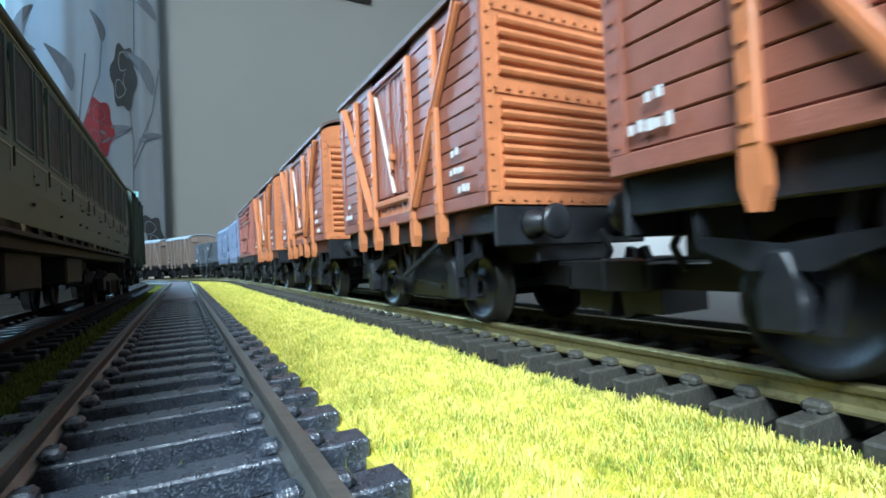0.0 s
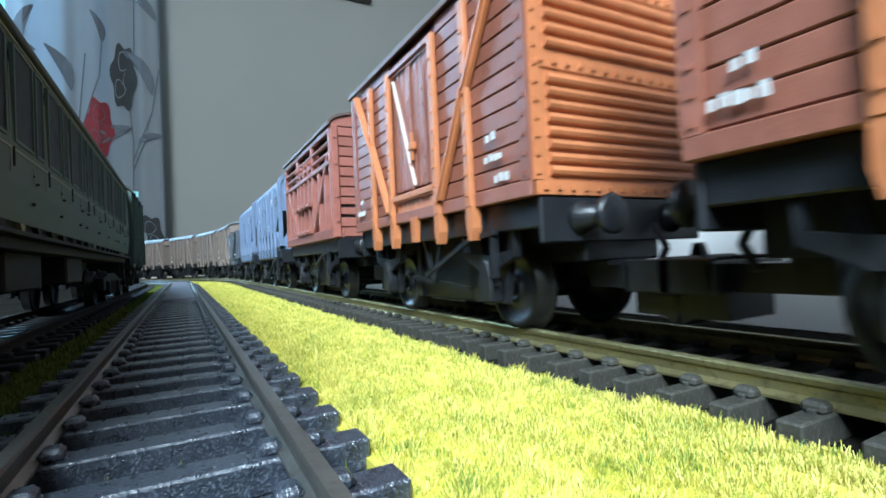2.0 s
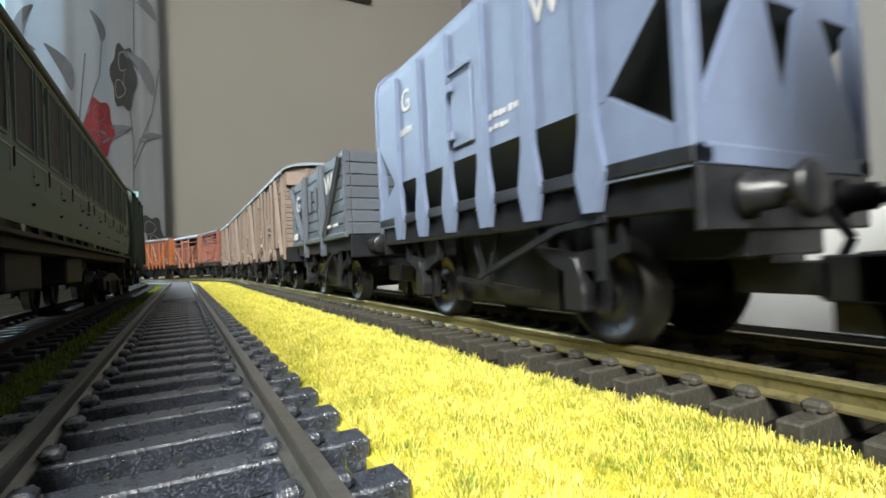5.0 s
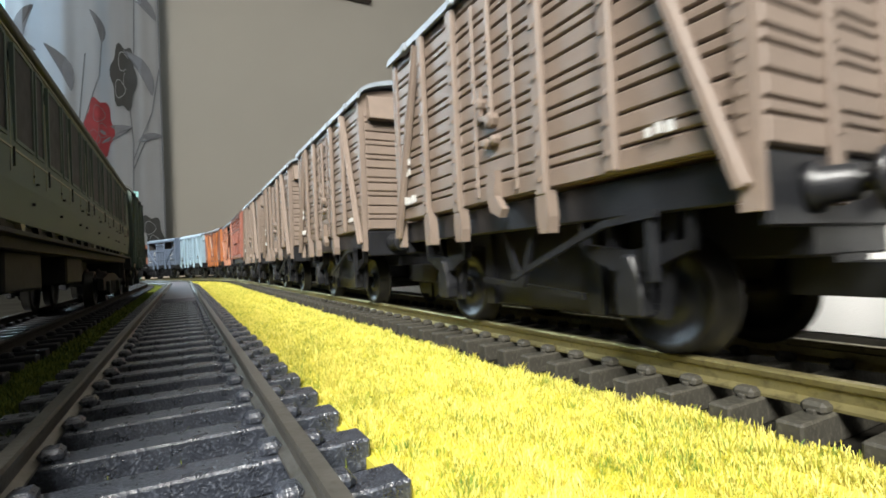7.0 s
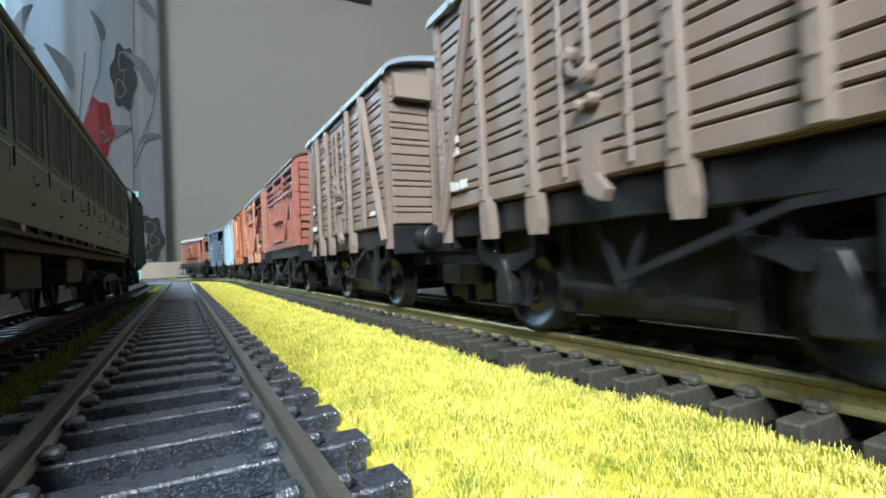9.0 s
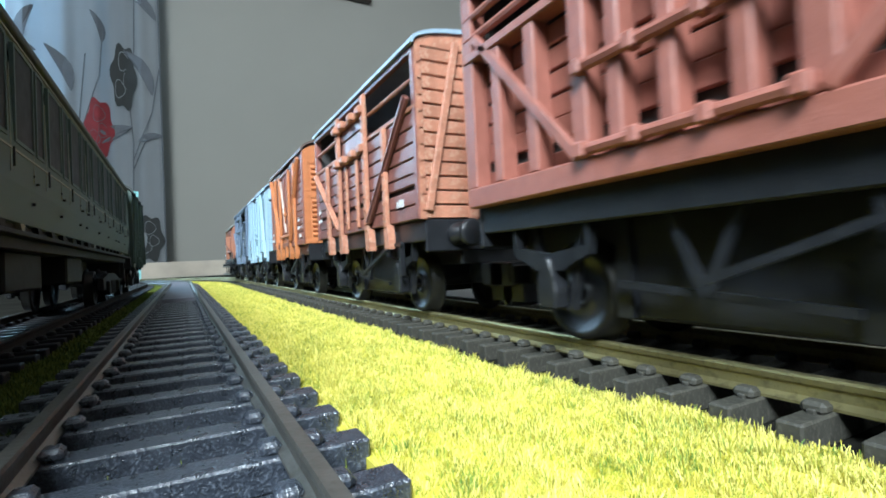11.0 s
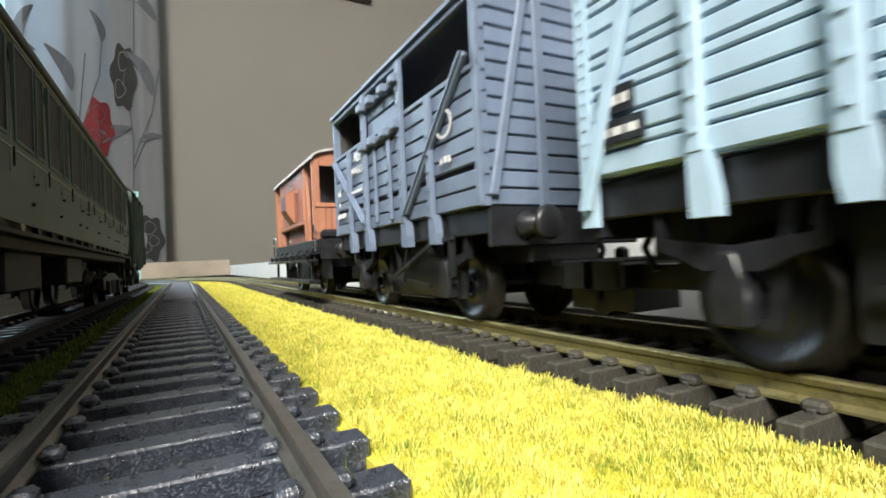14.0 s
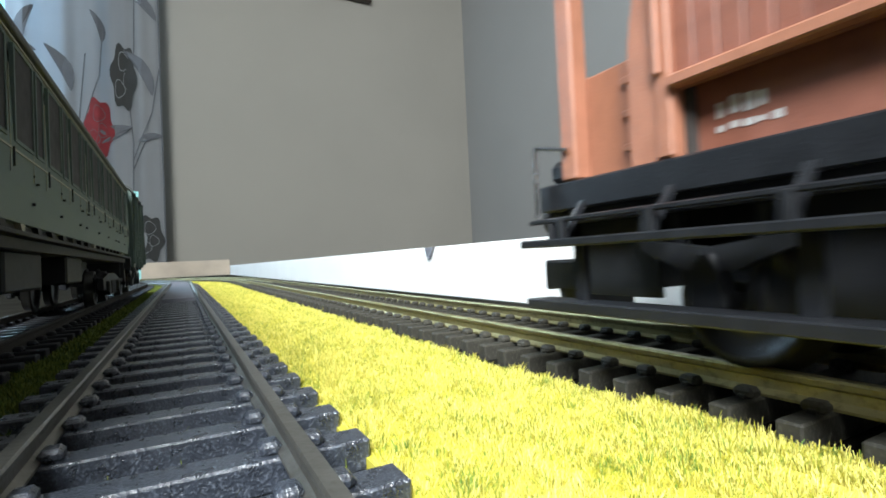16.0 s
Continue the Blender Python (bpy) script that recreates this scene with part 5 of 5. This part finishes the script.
# ---- green coach on the inner track ----
def build_coach():
    c = thing("railway_coach", "dark green model passenger coach with cream lining, standing in shade", "coach")
    H, X, z0, z1 = 134.0, 16.8, 21.0, 52.4
    bm = bmesh.new()
    outline = [(X - 0.8, z0), (X - 0.1, z0 + 6), (X, z0 + 12), (X - 0.3, 43), (X - 1.0, z1)]
    prism(bm, outline + [(-u, v) for u, v in outline[::-1]], "y", -H, H)
    part("body", bm, "coach", c)
    o = roof_arc(X - 0.4, z1, z1 + 8.5, 18)
    bm = bmesh.new()
    prism(bm, o, "y", -H, H)
    rf = part("roof", bm, "coach_roof", c)
    for s in (-1, 1):
        boxed("gutter", "coach_roof", rf, *sorted((s * (X - 1.2), s * (X - 0.1))), -H, H, z1 - 0.1, z1 + 0.9, bevel=0.2)
    y, k = -H + 5, 0
    widths = (10.5, 4.6, 10.5, 4.6, 10.5, 4.6, 4.6)
    while y < H - 14:
        wd = widths[k % 7]
        for s in (-1, 1):
            bm = bmesh.new()
            a, b = sorted((s * (X - 0.9), s * (X + 0.05)))
            z_a, z_b, r = 34.0, 49.0, 1.1
            prism(bm, [(y + r, z_a), (y + wd - r, z_a), (y + wd, z_a + r), (y + wd, z_b - r), (y + wd - r, z_b), (y + r, z_b), (y, z_b - r), (y, z_a + r)], "x", a, b)
            win = part("window", bm, "coach_glass", c)
            fr = bmesh.new()
            for dims in ((y - 0.5, y + 0.1, z_a - 0.4, z_b + 0.4), (y + wd - 0.1, y + wd + 0.5, z_a - 0.4, z_b + 0.4), (y + 0.1, y + wd - 0.1, z_a - 0.5, z_a + 0.1), (y + 0.1, y + wd - 0.1, z_b - 0.1, z_b + 0.5)):
                box(fr, *sorted((s * (X - 0.4), s * (X + 0.22))), *dims)
            part("window_frame", fr, "coach", win)
            if wd < 6:
                g = bmesh.new()
                for yy in (y - 2.2, y + wd + 2.2):
                    box(g, *sorted((s * (X - 0.6), s * (X + 0.05))), yy - 0.08, yy + 0.08, z0 + 7.5, z1 - 7)
                part("door_joint", g, "coach_line", c)
                hd = bmesh.new()
                rod(hd, (s * (X + 0.7), y + wd + 1.0, 29.0), (s * (X + 0.7), y + wd + 1.0, 32.0), 0.16, 6)
                box(hd, *sorted((s * (X - 0.3), s * (X + 0.5))), y - 1.1, y - 0.7, 28.3, 28.7, 0.05)
                for z in (24.5, 29.5, 37.0):
                    box(hd, *sorted((s * (X - 0.5), s * (X + 0.12))), y - 2.4, y - 2.05, z, z + 0.5, 0.05)
                part("door_handle", hd, "coach_black", c)
        y += wd + (2.6 if wd > 6 else 4.8)
        k += 1
    for s in (-1, 1):
        boxed("lining", "coach_line", c, *sorted((s * (X - 0.3), s * (X + 0.12))), -H, H, 32.0, 32.35)
        boxed("lining", "coach_line", c, *sorted((s * (X - 1.2), s * (X - 0.4))), -H, H, z1 - 1.4, z1 - 1.1)
        boxed("footboard", "coach_black", c, *sorted((s * (X - 2.6), s * (X + 0.5))), -H + 6, H - 6, z0 - 2.4, z0 - 1.6, bevel=0.15)
        for i in range(22):
            bm = bmesh.new()
            yy = -H + 12 + i * 11
            prism(bm, [(yy - 1.6, z0), (yy + 1.6, z0), (yy, z0 - 2.3)], "x", *sorted((s * (X - 2.0), s * (X - 0.9))))
            part("bracket", bm, "coach_line" if i % 7 == 0 else "coach_black", c)
    for s in (-1, 1):
        boxed("solebar", "coach_black", c, s * 14.4 - 0.6, s * 14.4 + 0.6, -H + 3, H - 3, z0 - 4.4, z0 + 0.1, bevel=0.2)
    boxed("chassis", "coach_black", c, -12, 12, -H + 4, H - 4, z0 - 4.2, z0 - 0.02, bevel=0.3)
    for y0, y1, x0, x1, zb in ((-40, -14, -12, 12, 9.0), (0, 14, -12.5, -4, 9), (10, 32, 4, 12.5, 9.5), (-60, -48, 5, 12, 10)):
        boxed("equipment_box", "coach_black", c, x0, x1, y0, y1, zb, z0 - 4, bevel=0.5)
    for e in (-1, 1):
        bm = bmesh.new()
        box(bm, -13, 13, *sorted((e * H, e * (H + 5.5))), 10, 49, 0.8)
        for k in range(4):
            box(bm, -14, 14, *sorted((e * (H + 0.4 + k * 1.1), e * (H + 0.9 + k * 1.1))), 9.5, 49.6)
        part("gangway", bm, "coach_black", c, "black corridor bellows")
        bo = boxed("bogie", "coach_black", c, -11, 11, e * 88 - 20, e * 88 + 20, 8.5, 10.5, bevel=0.4)
        for s in (-1, 1):
            bm = bmesh.new()
            prism(bm, [(e * 88 - 24, 10), (e * 88 - 24, 6), (e * 88 - 9, 5), (e * 88 - 6, 3.4), (e * 88 + 6, 3.4), (e * 88 + 9, 5), (e * 88 + 24, 6), (e * 88 + 24, 10), (e * 88 + 8, 12), (e * 88 - 8, 12)], "x", *sorted((s * 12.2, s * 14)))
            for yy in (-15, 15):
                box(bm, *sorted((s * 13.5, s * 15.2)), e * 88 + yy - 2, e * 88 + yy + 2, 4.5, 9, 0.4)
            for yy in (-4, 0, 4):
                rod(bm, (s * 13.8, e * 88 + yy, 4), (s * 13.8, e * 88 + yy, 9), 1.2, 8)
            part("bogie_side", bm, "coach_black", bo)
        for yy in (-15, 15):
            for s in (-1, 1):
                wh = part("wheel", WHEEL, "steel", bo, at=(s * 9.0, e * 88 + yy, 6.5))
                if s > 0:
                    wh.rotation_euler = (0, 0, math.pi)
        boxed("bogie_pivot", "coach_black", bo, -5, 5, e * 88 - 5, e * 88 + 5, 10.4, z0 - 4.1)
    c.matrix_world = pose(-0.0376, 0.152, RAIL * MM)
    return c


build_coach()
STRETCH[:] = [1.068, 1.054, 1.0]
dark_van = planked_van("coach", "coach_roof", "dark green planked van coupled behind the coach", lambda w: None)
dark_van.matrix_world = pose(-0.0376, 0.332, RAIL * MM)


# ---- the train: each wagon with the place of its leading end along the track ----
def build_train():
    van = ventilated_van()
    tan = planked_van("tan", "roof_white", "tan-brown planked goods van with pale blue-grey roof", tan_marks)
    cattle = framed_cattle_wagon()
    STRETCH[1] = 1.155
    hopper = hopper_wagon()
    worn = open_top_cattle_wagon("worn", "worn_dark", "roof_blue", "weathered red-brown cattle wagon with open upper sides", worn_marks)
    ale = open_top_cattle_wagon("grey_ale", "grey_ale", "grey_ale", "grey cattle-type wagon lettered for ale traffic", ale_marks)
    STRETCH[1] = 1.054
    pale = planked_van("pale_blue", "roof_blue", "pale blue planked goods van with blue-grey roof", blue_marks)
    I = Matrix.Identity(4)
    short, long, brake = HALF * 1.054, HALF * 1.155, 36.05
    order = [(van, -35.2, short), (copy_thing(van, I), 60.6, short), (copy_thing(van, I), 155.0, short), (copy_thing(van, I), 248.7, short), (cattle, 343.0, short), (hopper, 438.0, long),
             (copy_thing(hopper, I), 536.0, long), (open_wagon(), 640.0, short), (tan, 735.8, short), (copy_thing(tan, I), 831.0, short), (copy_thing(tan, I), 924.5, short),
             (copy_thing(tan, I), 1022.0, short), (copy_thing(cattle, I), 1122.0, short), (worn, 1213.1, long), (copy_thing(van, I), 1312.0, short), (pale, 1405.9, short),
             (ale, 1499.1, long), (brake_van(), 1609.0, brake)]
    return order


TRAIN = build_train()
# distance rolled at every half second
TRAVEL = (0, 46, 98.5, 145.2, 198.6, 249.5, 301.5, 357.2, 405.5, 456.7, 508.3, 560, 611.6, 663.3, 713.8, 764.2, 814.5, 866.0, 921.5, 974.1, 1025.7, 1077.2, 1128.8, 1179.9,
          1228.6, 1280.9, 1334.0, 1384.4, 1436.9, 1488.4, 1538.9, 1587.0, 1638.0)


def travelled(t):
    return float(np.interp(t, [i * 0.5 for i in range(33)], TRAVEL))


def wagon_pose(s):
    """The pose of a wagon whose middle is at s along the outer track, carried by its two axles."""
    a, _ = on_track(s - 20, SPACING)
    b, _ = on_track(s + 20, SPACING)
    d, m = b - a, (a + b) / 2
    return pose(m.x * MM, m.y * MM, RAIL * MM, 0, 0, math.degrees(math.atan2(-d.x, d.y)))


def motions():
    """The train rolls past; its wheelsets turn."""
    times = [i * 0.5 for i in range(33)]
    turns = [i * 0.08 for i in range(201)]
    for w, lead, half in TRAIN:
        walk(w, [(t, wagon_pose(lead + half - travelled(t))) for t in times])
        for part_ob in w.children:
            if part_ob.name.startswith("wheelset"):
                x, y, z = part_ob.location
                walk(part_ob, [(t, pose(x, y, z, math.degrees(travelled(t) / 6.5))) for t in turns])


motions()
